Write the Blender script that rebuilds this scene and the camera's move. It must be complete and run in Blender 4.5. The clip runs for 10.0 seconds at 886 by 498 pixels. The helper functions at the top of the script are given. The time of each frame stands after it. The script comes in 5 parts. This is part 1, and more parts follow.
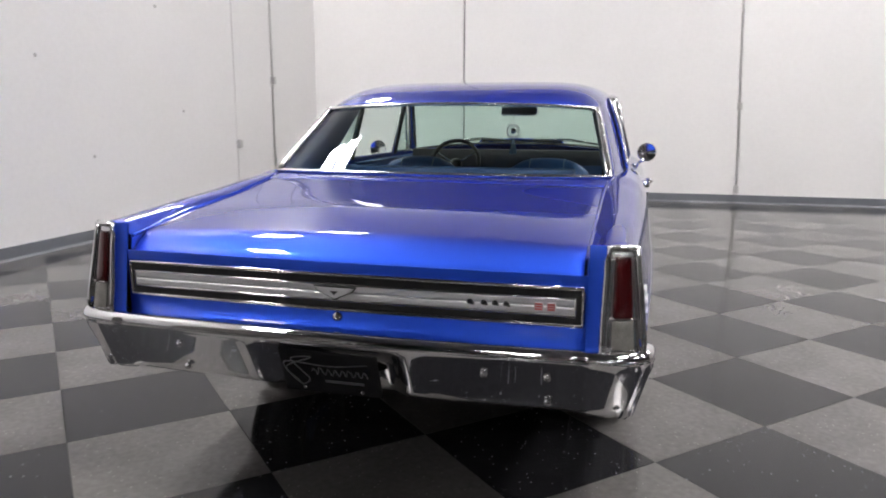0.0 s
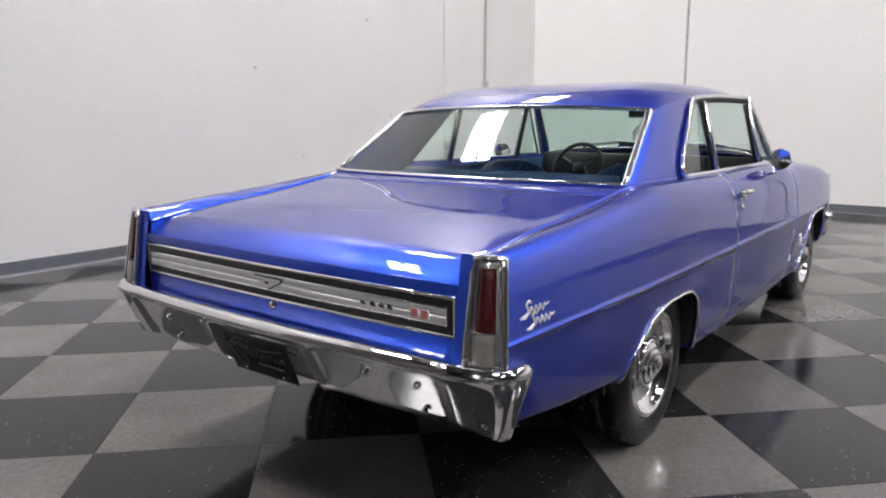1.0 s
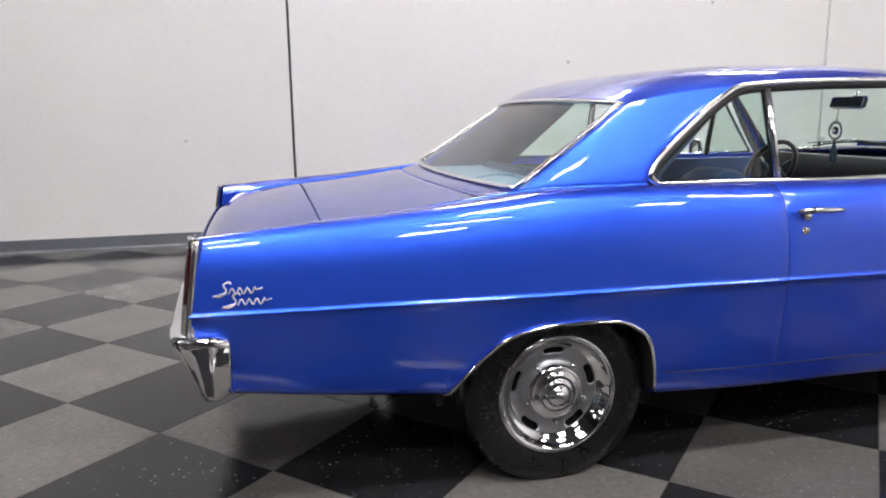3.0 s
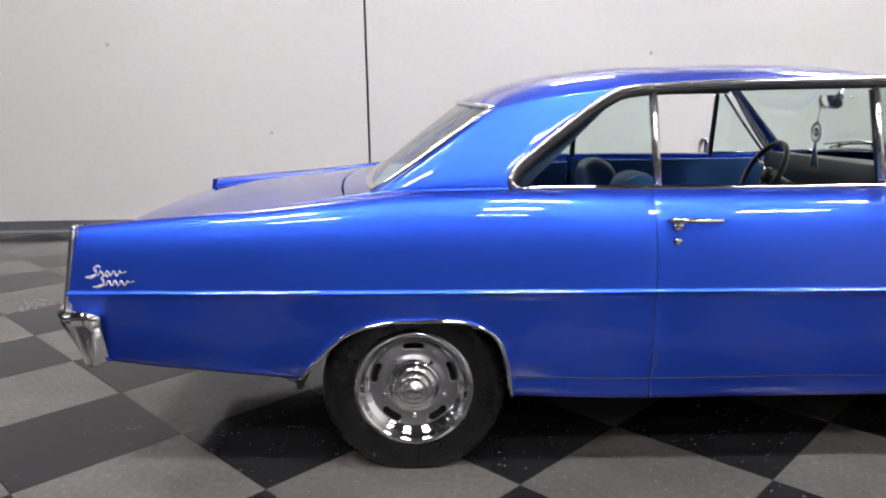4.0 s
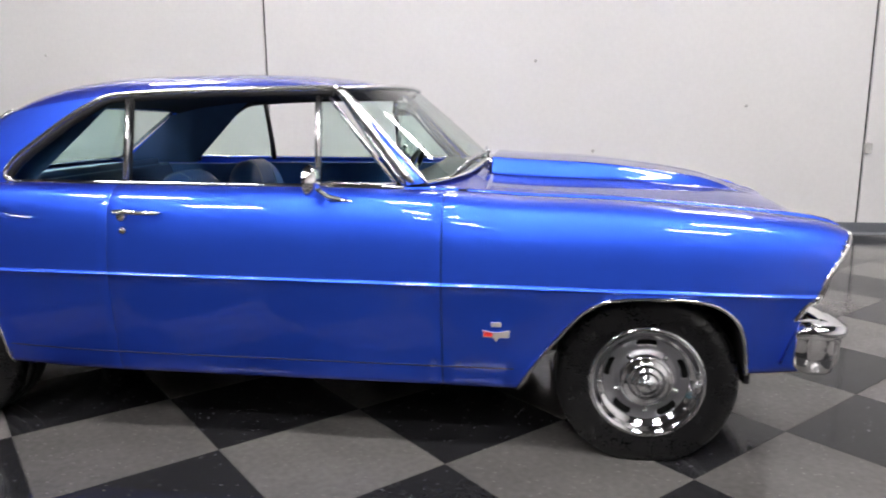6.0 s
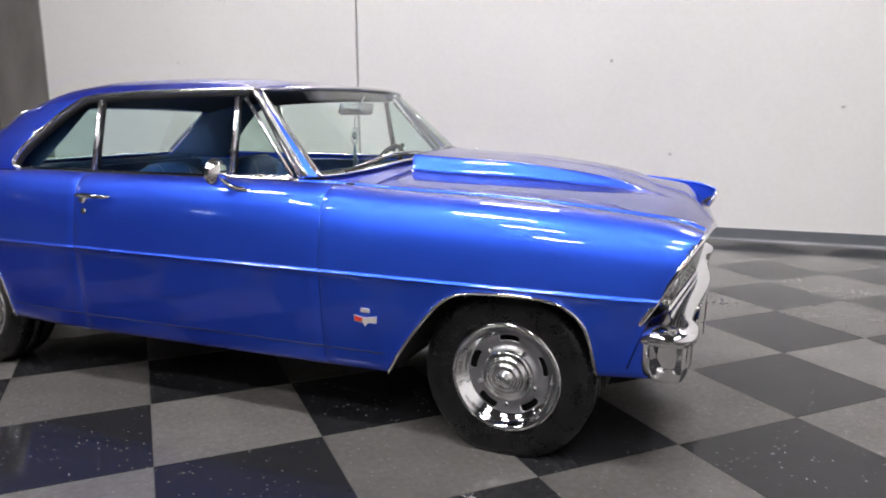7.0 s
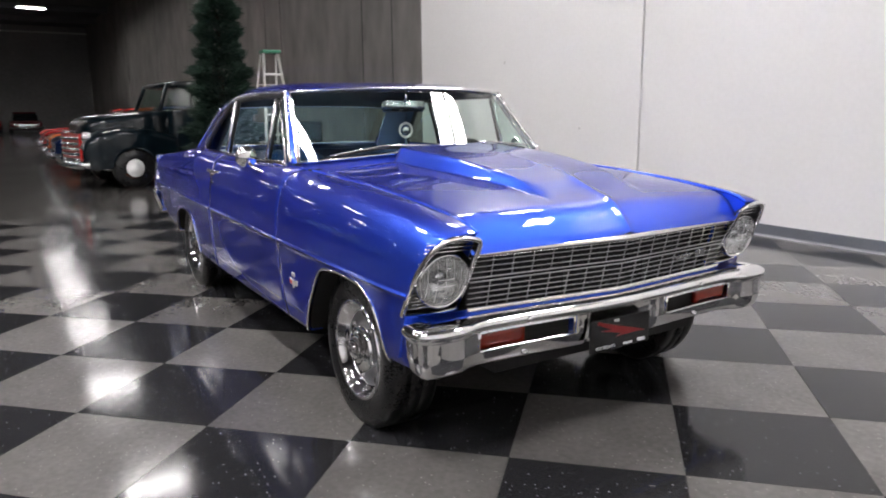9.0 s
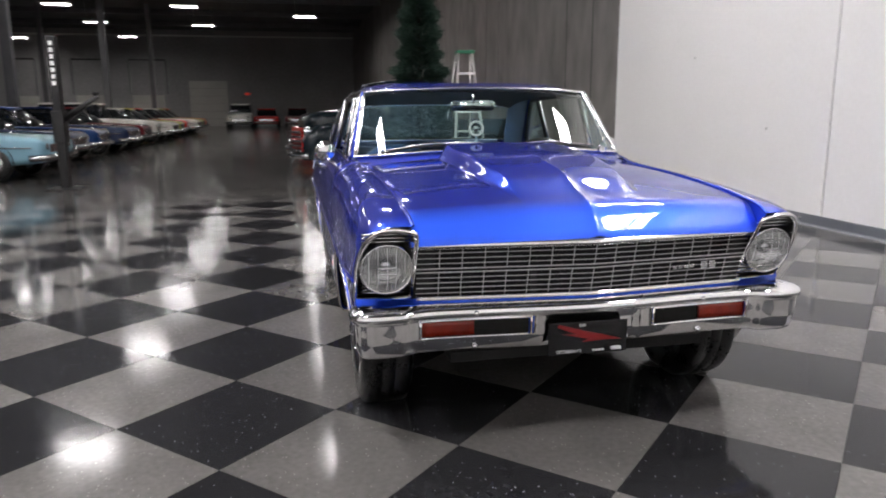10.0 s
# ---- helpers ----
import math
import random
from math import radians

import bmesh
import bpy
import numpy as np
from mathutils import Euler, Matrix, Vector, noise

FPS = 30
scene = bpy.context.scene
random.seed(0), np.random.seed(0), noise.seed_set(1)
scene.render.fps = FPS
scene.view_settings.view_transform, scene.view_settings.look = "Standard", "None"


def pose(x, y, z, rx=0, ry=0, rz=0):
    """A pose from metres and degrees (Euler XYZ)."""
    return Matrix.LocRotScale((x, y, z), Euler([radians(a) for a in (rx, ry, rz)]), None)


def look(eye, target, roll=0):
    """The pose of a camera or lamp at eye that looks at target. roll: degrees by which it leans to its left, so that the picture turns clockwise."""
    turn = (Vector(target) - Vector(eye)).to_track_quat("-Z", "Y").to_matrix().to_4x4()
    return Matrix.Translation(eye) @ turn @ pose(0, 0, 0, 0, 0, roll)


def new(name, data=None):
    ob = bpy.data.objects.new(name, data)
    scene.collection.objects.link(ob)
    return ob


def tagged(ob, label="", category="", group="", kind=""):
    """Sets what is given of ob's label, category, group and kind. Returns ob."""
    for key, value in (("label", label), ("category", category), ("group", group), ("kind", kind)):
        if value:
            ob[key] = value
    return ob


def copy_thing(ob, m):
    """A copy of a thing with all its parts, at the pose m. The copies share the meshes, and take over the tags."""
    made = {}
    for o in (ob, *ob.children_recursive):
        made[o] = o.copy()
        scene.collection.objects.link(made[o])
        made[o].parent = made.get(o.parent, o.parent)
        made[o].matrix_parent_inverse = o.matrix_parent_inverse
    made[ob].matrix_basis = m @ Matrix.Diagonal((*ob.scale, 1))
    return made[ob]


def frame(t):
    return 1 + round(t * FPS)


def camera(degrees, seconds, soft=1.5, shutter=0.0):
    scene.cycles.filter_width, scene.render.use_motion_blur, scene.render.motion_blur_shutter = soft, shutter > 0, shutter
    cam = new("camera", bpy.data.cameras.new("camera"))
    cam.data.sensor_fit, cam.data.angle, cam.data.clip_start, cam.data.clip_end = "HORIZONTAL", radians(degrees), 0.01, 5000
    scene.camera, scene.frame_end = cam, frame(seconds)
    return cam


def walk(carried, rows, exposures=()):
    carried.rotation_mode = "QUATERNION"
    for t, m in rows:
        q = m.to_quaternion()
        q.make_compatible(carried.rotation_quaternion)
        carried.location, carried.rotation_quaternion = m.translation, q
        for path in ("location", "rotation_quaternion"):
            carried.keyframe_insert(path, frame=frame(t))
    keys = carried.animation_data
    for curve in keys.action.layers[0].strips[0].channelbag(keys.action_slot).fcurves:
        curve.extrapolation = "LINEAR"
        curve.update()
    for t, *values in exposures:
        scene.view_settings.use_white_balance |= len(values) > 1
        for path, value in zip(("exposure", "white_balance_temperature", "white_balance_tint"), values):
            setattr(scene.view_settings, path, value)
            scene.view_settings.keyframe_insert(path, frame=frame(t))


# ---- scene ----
cam = camera(63.8, 10.0, soft=1.9, shutter=0.25)
PATH = [
    (0, (-4.398, -0.823, 1.219), (-2.5, -0.309, 0.854), 0.1),
    (0.5, (-4.224, -1.29, 1.22), (-2.452, -0.435, 0.857), 0.2),
    (1, (-3.957, -1.741, 1.221), (-2.385, -0.557, 0.863), -0.1),
    (1.5, (-3.631, -2.108, 1.226), (-2.328, -0.634, 0.866), -0.3),
    (2, (-3.232, -2.439, 1.221), (-2.218, -0.754, 0.857), -0.3),
    (2.2, (-3.056, -2.554, 1.213), (-2.15, -0.807, 0.853), -0.3),
    (3.3, (-2.021, -2.987, 1.254), (-1.697, -1.053, 0.862), -0.7),
    (3.5, (-1.825, -3.033, 1.271), (-1.599, -1.088, 0.863), -0.7),
    (4, (-1.312, -3.147, 1.272), (-1.295, -1.188, 0.872), -0.8),
    (4.5, (-0.718, -3.21, 1.255), (-0.837, -1.252, 0.868), -0.6),
    (5, (-0.156, -3.286, 1.23), (-0.364, -1.329, 0.876), -0.5),
    (5.5, (0.399, -3.301, 1.239), (0.171, -1.348, 0.874), -0.3),
    (6, (1.015, -3.287, 1.247), (0.737, -1.344, 0.867), -0.4),
    (6.2, (1.244, -3.271, 1.239), (0.932, -1.332, 0.861), -0.4),
    (7.3, (2.395, -3.069, 1.225), (1.445, -1.348, 0.856), -0.2),
    (7.5, (2.594, -2.983, 1.222), (1.51, -1.343, 0.854), -0.1),
    (8, (3.087, -2.698, 1.236), (1.735, -1.273, 0.858), -0.3),
    (8.5, (3.502, -2.364, 1.234), (1.982, -1.121, 0.856), -0.3),
    (9, (3.885, -1.957, 1.234), (2.213, -0.928, 0.852), -0.5),
    (9.5, (4.183, -1.554, 1.232), (2.371, -0.799, 0.848), -0.2),
    (10, (4.389, -1.079, 1.237), (2.469, -0.67, 0.852), -0.3),
]
walk(cam, [(t, look(eye, target, roll)) for t, eye, target, roll in PATH], exposures=[(0, -0.2), (1.5, -0.15), (3.3, 0.0), (10, 0.0)])

# ---------------------------------------------------------------- world
world = bpy.data.worlds.new("world")
scene.world = world
world.use_nodes = True
world.node_tree.nodes["Background"].inputs[0].default_value = (0.6, 0.65, 0.7, 1)
world.node_tree.nodes["Background"].inputs[1].default_value = 0.02
BAY_LIGHT = 95.0
HALL_LIGHT = 55.0


# ---------------------------------------------------------------- materials
def mat(name, base, rough=0.5, metal=0.0, vary=0.12, scale=6.0, fine=60.0, bump=0.0, coat=0.0, emit=None,
        strength=0.0, spec=0.5, rvary=0.0, streak=None):
    """A surface with two scales of variation in colour and roughness."""
    m = bpy.data.materials.new(name)
    m.use_nodes = True
    n, l = m.node_tree.nodes, m.node_tree.links
    p = n["Principled BSDF"]
    p.inputs["Base Color"].default_value = (*base, 1)
    p.inputs["Roughness"].default_value = rough
    p.inputs["Metallic"].default_value = metal
    p.inputs["Specular IOR Level"].default_value = spec
    p.inputs["Coat Weight"].default_value = coat
    p.inputs["Coat Roughness"].default_value = 0.02
    co = n.new("ShaderNodeTexCoord")
    src = co.outputs["Object"]
    if streak:
        mp = n.new("ShaderNodeMapping")
        mp.inputs["Scale"].default_value = streak
        l.new(src, mp.inputs["Vector"])
        src = mp.outputs["Vector"]
    if vary or rvary or bump:
        big, small = n.new("ShaderNodeTexNoise"), n.new("ShaderNodeTexNoise")
        big.inputs["Scale"].default_value, big.inputs["Detail"].default_value = scale, 5
        small.inputs["Scale"].default_value, small.inputs["Detail"].default_value = fine, 4
        l.new(src, big.inputs["Vector"])
        l.new(src, small.inputs["Vector"])
        mix = n.new("ShaderNodeMath")
        mix.operation = "ADD"
        l.new(big.outputs["Fac"], mix.inputs[0])
        l.new(small.outputs["Fac"], mix.inputs[1])
        if vary:
            ramp = n.new("ShaderNodeMapRange")
            ramp.inputs["From Min"].default_value, ramp.inputs["From Max"].default_value = 0.6, 1.4
            ramp.inputs["To Min"].default_value, ramp.inputs["To Max"].default_value = 1 - vary, 1 + vary
            l.new(mix.outputs[0], ramp.inputs["Value"])
            mul = n.new("ShaderNodeVectorMath")
            mul.operation = "SCALE"
            mul.inputs[0].default_value = base
            l.new(ramp.outputs["Result"], mul.inputs["Scale"])
            l.new(mul.outputs["Vector"], p.inputs["Base Color"])
        if rvary:
            rr = n.new("ShaderNodeMapRange")
            rr.inputs["From Min"].default_value, rr.inputs["From Max"].default_value = 0.6, 1.4
            rr.inputs["To Min"].default_value, rr.inputs["To Max"].default_value = max(rough - rvary, 0.01), rough + rvary
            l.new(mix.outputs[0], rr.inputs["Value"])
            l.new(rr.outputs["Result"], p.inputs["Roughness"])
        if bump:
            b = n.new("ShaderNodeBump")
            b.inputs["Strength"].default_value = bump
            b.inputs["Distance"].default_value = 0.002
            l.new(mix.outputs[0], b.inputs["Height"])
            l.new(b.outputs["Normal"], p.inputs["Normal"])
    if emit:
        p.inputs["Emission Color"].default_value = (*emit, 1)
        p.inputs["Emission Strength"].default_value = strength
    return m


def tile_mat(name, base, fleck, amount, rough):
    """Vinyl floor tile: marbled, flecked, each piece a little different, waxed."""
    m = mat(name, base, rough, 0, 0.24, 3.5, 38.0, 0.022, rvary=0.035, spec=0.22)
    n, l = m.node_tree.nodes, m.node_tree.links
    p = n["Principled BSDF"]
    was = p.inputs["Base Color"].links[0].from_socket
    co = n.new("ShaderNodeTexCoord")
    mp = n.new("ShaderNodeMapping")
    mp.inputs["Scale"].default_value = (55, 95, 1)
    info = n.new("ShaderNodeObjectInfo")
    l.new(co.outputs["Object"], mp.inputs["Vector"])
    l.new(info.outputs["Random"], mp.inputs["Rotation"])
    vo = n.new("ShaderNodeTexVoronoi")
    vo.inputs["Scale"].default_value = 1.0
    l.new(mp.outputs["Vector"], vo.inputs["Vector"])
    sep = n.new("ShaderNodeSeparateColor")
    l.new(vo.outputs["Color"], sep.inputs["Color"])
    pick = n.new("ShaderNodeMath")
    pick.operation = "GREATER_THAN"
    pick.inputs[1].default_value = 1 - amount
    l.new(sep.outputs["Red"], pick.inputs[0])
    near = n.new("ShaderNodeMath")
    near.operation = "LESS_THAN"
    near.inputs[1].default_value = 0.28
    l.new(vo.outputs["Distance"], near.inputs[0])
    both = n.new("ShaderNodeMath")
    both.operation = "MULTIPLY"
    l.new(pick.outputs[0], both.inputs[0])
    l.new(near.outputs[0], both.inputs[1])
    tone = n.new("ShaderNodeMapRange")
    tone.inputs["To Min"].default_value, tone.inputs["To Max"].default_value = 0.88, 1.12
    l.new(info.outputs["Random"], tone.inputs["Value"])
    sc = n.new("ShaderNodeVectorMath")
    sc.operation = "SCALE"
    l.new(was, sc.inputs[0])
    l.new(tone.outputs["Result"], sc.inputs["Scale"])
    mx = n.new("ShaderNodeMix")
    mx.data_type = "RGBA"
    l.new(both.outputs[0], mx.inputs["Factor"])
    l.new(sc.outputs["Vector"], mx.inputs["A"])
    mx.inputs["B"].default_value = (*fleck, 1)
    l.new(mx.outputs["Result"], p.inputs["Base Color"])
    return m


def glass_mat(name, tint, rough=0.0):
    """Thin pane: clear, with a mirror-like share that grows towards grazing."""
    m = bpy.data.materials.new(name)
    m.use_nodes = True
    n, l = m.node_tree.nodes, m.node_tree.links
    n.remove(n["Principled BSDF"])
    out = n["Material Output"]
    tr, gl, mx, lw = (n.new("ShaderNodeBsdfTransparent"), n.new("ShaderNodeBsdfGlossy"), n.new("ShaderNodeMixShader"),
                      n.new("ShaderNodeLayerWeight"))
    pw, ma = n.new("ShaderNodeMath"), n.new("ShaderNodeMath")
    pw.operation, ma.operation = "POWER", "MULTIPLY_ADD"
    pw.inputs[1].default_value, ma.inputs[1].default_value, ma.inputs[2].default_value = 4.5, 0.88, 0.095
    lw.inputs["Blend"].default_value = 0.5
    tr.inputs["Color"].default_value = (*tint, 1)
    gl.inputs["Roughness"].default_value = rough
    l.new(lw.outputs["Facing"], pw.inputs[0])
    l.new(pw.outputs[0], ma.inputs[0])
    l.new(ma.outputs[0], mx.inputs[0])
    l.new(tr.outputs[0], mx.inputs[1])
    l.new(gl.outputs[0], mx.inputs[2])
    l.new(mx.outputs[0], out.inputs["Surface"])
    return m


PAINT = mat("blue_paint", (0.044, 0.150, 1.0), 0.455, 1.0, 0.05, 2.0, 900.0, 0.0, coat=1.0, spec=0.1)
# metallic flake over a deep blue ground, both under clear lacquer
_n, _l = PAINT.node_tree.nodes, PAINT.node_tree.links
_ground, _blend = _n.new("ShaderNodeBsdfPrincipled"), _n.new("ShaderNodeMixShader")
_ground.inputs["Base Color"].default_value = (0.003, 0.009, 0.17, 1)
_ground.inputs["Roughness"].default_value = 0.5
_ground.inputs["Specular IOR Level"].default_value = 0.1
_ground.inputs["Coat Weight"].default_value = 1.0
_ground.inputs["Coat Roughness"].default_value = 0.02
# the flake's gloss dies away at a slant
_face, _flop = _n.new("ShaderNodeLayerWeight"), _n.new("ShaderNodeMapRange")
_face.inputs["Blend"].default_value = 0.5
_flop.inputs["From Min"].default_value, _flop.inputs["From Max"].default_value = 0.15, 0.66
_flop.inputs["To Min"].default_value, _flop.inputs["To Max"].default_value = 0.08, 0.965
_l.new(_face.outputs["Facing"], _flop.inputs["Value"])
_l.new(_flop.outputs["Result"], _blend.inputs[0])
_l.new(_n["Principled BSDF"].outputs[0], _blend.inputs[1])
_l.new(_ground.outputs[0], _blend.inputs[2])
_l.new(_blend.outputs[0], _n["Material Output"].inputs["Surface"])
CHROME = mat("chrome", (0.83, 0.83, 0.84), 0.05, 1.0, 0.03, 8.0, 80.0, rvary=0.03)
STAINLESS = mat("polished_stainless", (0.74, 0.74, 0.75), 0.17, 1.0, 0.04, 8.0, 80.0, rvary=0.04)
CAP_CHROME = mat("cap_chrome", (0.80, 0.80, 0.81), 0.12, 1.0, 0.04, 8.0, 80.0, rvary=0.04)
BRIGHT = mat("bright_cast_metal", (0.72, 0.72, 0.73), 0.38, 0.55, 0.05, 10.0, 90.0)
CHROME_WORN = mat("chrome_dull", (0.62, 0.62, 0.64), 0.22, 1.0, 0.08, 10.0, 90.0, rvary=0.06)
SILVER = mat("silver_paint", (0.40, 0.40, 0.42), 0.30, 0.85, 0.06, 20.0, 300.0)
BLACK = mat("black_paint", (0.012, 0.012, 0.013), 0.35, 0.0, 0.2, 10.0, 80.0)
RUBBER = mat("tyre_rubber", (0.007, 0.007, 0.0075), 0.30, 0.0, 0.25, 12.0, 120.0, 0.15, rvary=0.1, spec=0.45)
SEAL = mat("black_seal", (0.01, 0.01, 0.011), 0.6, 0.0, 0.2, 20.0, 100.0)
UNDER = mat("underbody", (0.012, 0.012, 0.012), 0.9, 0.0, 0.3, 8.0, 70.0)
GLASS = glass_mat("window_glass", (0.80, 0.93, 0.88))
LENS = glass_mat("lens_glass", (0.93, 0.94, 0.95), 0.06)
REFLECTOR = mat("lamp_reflector", (0.66, 0.66, 0.65), 0.24, 0.9, 0.2, 26.0, 90.0, 0.7)
RED_LENS = mat("red_lens", (0.05, 0.002, 0.003), 0.12, 0.0, 0.25, 30.0, 260.0, 0.3, coat=0.6)
CLEAR_LENS = mat("white_lens", (0.26, 0.25, 0.23), 0.18, 0.3, 0.25, 30.0, 260.0, 0.4, coat=0.6)
AMBER = mat("amber_lens", (0.22, 0.018, 0.009), 0.15, 0.0, 0.2, 30.0, 260.0, 0.3, coat=0.6)
VINYL = mat("blue_vinyl", (0.034, 0.11, 0.30), 0.38, 0.0, 0.12, 10.0, 200.0, 0.2)
VINYL_DARK = mat("dark_blue_vinyl", (0.022, 0.06, 0.15), 0.45, 0.0, 0.15, 10.0, 200.0, 0.2)
TRAY = mat("pale_blue_tray", (0.20, 0.30, 0.42), 0.55, 0.0, 0.08, 8.0, 120.0)
HEADLINER = mat("headliner", (0.02, 0.025, 0.035), 0.8, 0.0, 0.15, 10.0, 150.0, 0.2)
DASH = mat("dash_black", (0.012, 0.014, 0.018), 0.5, 0.0, 0.2, 10.0, 120.0, 0.1)
CARPET = mat("carpet", (0.01, 0.014, 0.03), 0.95, 0.0, 0.3, 20.0, 300.0, 0.5)
PLATE_RED = mat("dark_red_ink", (0.20, 0.012, 0.014), 0.4, 0.0, 0.1)
BADGE_RED = mat("badge_red", (0.55, 0.03, 0.03), 0.3, 0.0, 0.05)
BADGE_WHITE = mat("badge_white", (0.75, 0.75, 0.75), 0.35, 0.0, 0.05)
PLATE_BLACK = mat("plate_black", (0.01, 0.01, 0.011), 0.25, 0.0, 0.1)
PLATE_INK = mat("plate_grey_ink", (0.13, 0.13, 0.135), 0.4, 0.0, 0.05)
WHITE_WALL = mat("white_painted_wall", (0.80, 0.79, 0.785), 0.65, 0.0, 0.035, 0.7, 25.0, 0.12)
CONCRETE_WALL = mat("concrete_panel", (0.165, 0.155, 0.146), 0.8, 0.0, 0.40, 0.7, 2.6, 0.12, streak=(1.0, 1.0, 0.5))
FAR_WALL = mat("grey_painted_panel", (0.24, 0.235, 0.235), 0.7, 0.0, 0.2, 0.4, 5.0)
JOINT = mat("joint_sealant", (0.04, 0.04, 0.04), 0.8, 0.0, 0.2)
BASEBOARD = mat("grey_vinyl_base", (0.14, 0.15, 0.168), 0.35, 0.0, 0.12, 4.0, 60.0)
CONDUIT = mat("painted_conduit", (0.55, 0.54, 0.53), 0.5, 0.2, 0.1)
TILE_LIGHT = tile_mat("light_tile", (0.110, 0.105, 0.101), (0.185, 0.18, 0.17), 0.10, 0.115)
TILE_DARK = tile_mat("dark_tile", (0.018, 0.018, 0.020), (0.14, 0.14, 0.16), 0.06, 0.11)
POLISHED = mat("polished_concrete", (0.07, 0.066, 0.063), 0.13, 0.0, 0.25, 0.5, 14.0, 0.05, rvary=0.05, spec=0.36)
CEIL = mat("dark_ceiling", (0.085, 0.085, 0.088), 0.9, 0.0, 0.2, 0.6, 8.0)
# for the skirts added to the hall lamps to shape their light
SKIRT = mat("added_skirt_white", (0.75, 0.75, 0.75), 0.5, 0.0, 0.05)
LED_BAY = mat("led_panel_bay", (0.9, 0.9, 0.9), 0.5, 0.0, 0.0, emit=(1.0, 0.965, 0.965), strength=BAY_LIGHT)
LED_HALL = mat("led_panel_hall", (0.9, 0.9, 0.9), 0.5, 0.0, 0.0, emit=(1.0, 0.965, 0.965), strength=HALL_LIGHT)


# ---------------------------------------------------------------- mesh tools
def part(name, bm, material, parent=None, label="", smooth=True, thick=0.0, bevel=0.0, offset=-1.0):
    me = bpy.data.meshes.new(name)
    bm.normal_update()
    bm.to_mesh(me)
    bm.free()
    me.materials.append(material)
    if smooth:
        me.polygons.foreach_set("use_smooth", [True] * len(me.polygons))
    ob = new(name, me)
    if parent:
        ob.parent = parent
    if thick:
        s = ob.modifiers.new("thickness", "SOLIDIFY")
        s.thickness, s.offset = thick, offset
        if smooth:
            w = ob.modifiers.new("crisp_rim", "WEIGHTED_NORMAL")
            w.mode, w.weight, w.keep_sharp = "FACE_AREA", 100, False
    if bevel:
        b = ob.modifiers.new("edges", "BEVEL")
        b.width, b.segments, b.limit_method, b.angle_limit = bevel, 2, "ANGLE", radians(40)
    if label:
        ob["label"] = label
    return ob


def thing(name, label, category, at=(0, 0, 0), rz=0.0, group="", kind=""):
    ob = new(name)
    ob.empty_display_size = 0.1
    ob.matrix_basis = pose(*at, 0, 0, rz)
    return tagged(ob, label, category, group, kind)


def sheet(fn, us, vs, bm=None, flip=False):
    """Grid of quads over fn(u, v)."""
    bm = bm or bmesh.new()
    rows = [[bm.verts.new(fn(u, v)) for v in vs] for u in us]
    for a, b in zip(rows, rows[1:]):
        for i in range(len(vs) - 1):
            q = (a[i], b[i], b[i + 1], a[i + 1])
            if len({tuple(round(c, 6) for c in v.co) for v in q}) < 3:
                continue
            bm.faces.new(q[::-1] if flip else q)
    return bm


def box(x0, y0, z0, x1, y1, z1, bm=None, m=None):
    bm = bm or bmesh.new()
    vs = bmesh.ops.create_cube(bm, size=1.0)["verts"]
    t = Matrix.LocRotScale(((x0 + x1) / 2, (y0 + y1) / 2, (z0 + z1) / 2), None, (abs(x1 - x0), abs(y1 - y0), abs(z1 - z0)))
    bmesh.ops.transform(bm, matrix=(m @ t) if m else t, verts=vs)
    return bm


def tube(points, r, bm=None, seg=8, closed=False, flat=1.0, up=(0, 0, 1)):
    """Round (or flattened) bar along points."""
    bm = bm or bmesh.new()
    pts = [Vector(p) for p in points]
    n = len(pts)
    rings = []
    for i, p in enumerate(pts):
        a = pts[(i - 1) % n] if closed or i else p
        b = pts[(i + 1) % n] if closed or i < n - 1 else p
        d = (b - a).normalized()
        ref = Vector(up)
        if abs(d.dot(ref)) > 0.95:
            ref = Vector((1, 0, 0)) if abs(d.x) < 0.9 else Vector((0, 1, 0))
        s = d.cross(ref).normalized()
        w = s.cross(d).normalized()
        rr = r[i] if isinstance(r, (list, tuple)) else r
        rings.append([bm.verts.new(p + rr * (math.cos(k * math.tau / seg) * s + flat * math.sin(k * math.tau / seg) * w)) for k in range(seg)])
    for i in range(n if closed else n - 1):
        a, b = rings[i], rings[(i + 1) % n]
        for k in range(seg):
            bm.faces.new((a[k], a[(k + 1) % seg], b[(k + 1) % seg], b[k]))
    if not closed:
        bm.faces.new(rings[0][::-1])
        bm.faces.new(rings[-1])
    return bm


def lathe(profile, seg=48, bm=None, axis="y", m=None):
    """Turns (radius, along) pairs round the axis."""
    bm = bm or bmesh.new()
    rings = []
    for r, h in profile:
        ring = []
        for k in range(seg):
            a = k * math.tau / seg
            c, s = r * math.cos(a), r * math.sin(a)
            v = Vector((c, h, s)) if axis == "y" else Vector((c, s, h)) if axis == "z" else Vector((h, c, s))
            ring.append(bm.verts.new(m @ v if m else v))
        rings.append(ring)
    for a, b in zip(rings, rings[1:]):
        for k in range(seg):
            bm.faces.new((a[k], a[(k + 1) % seg], b[(k + 1) % seg], b[k]))
    bmesh.ops.remove_doubles(bm, verts=bm.verts, dist=1e-6)
    return bm


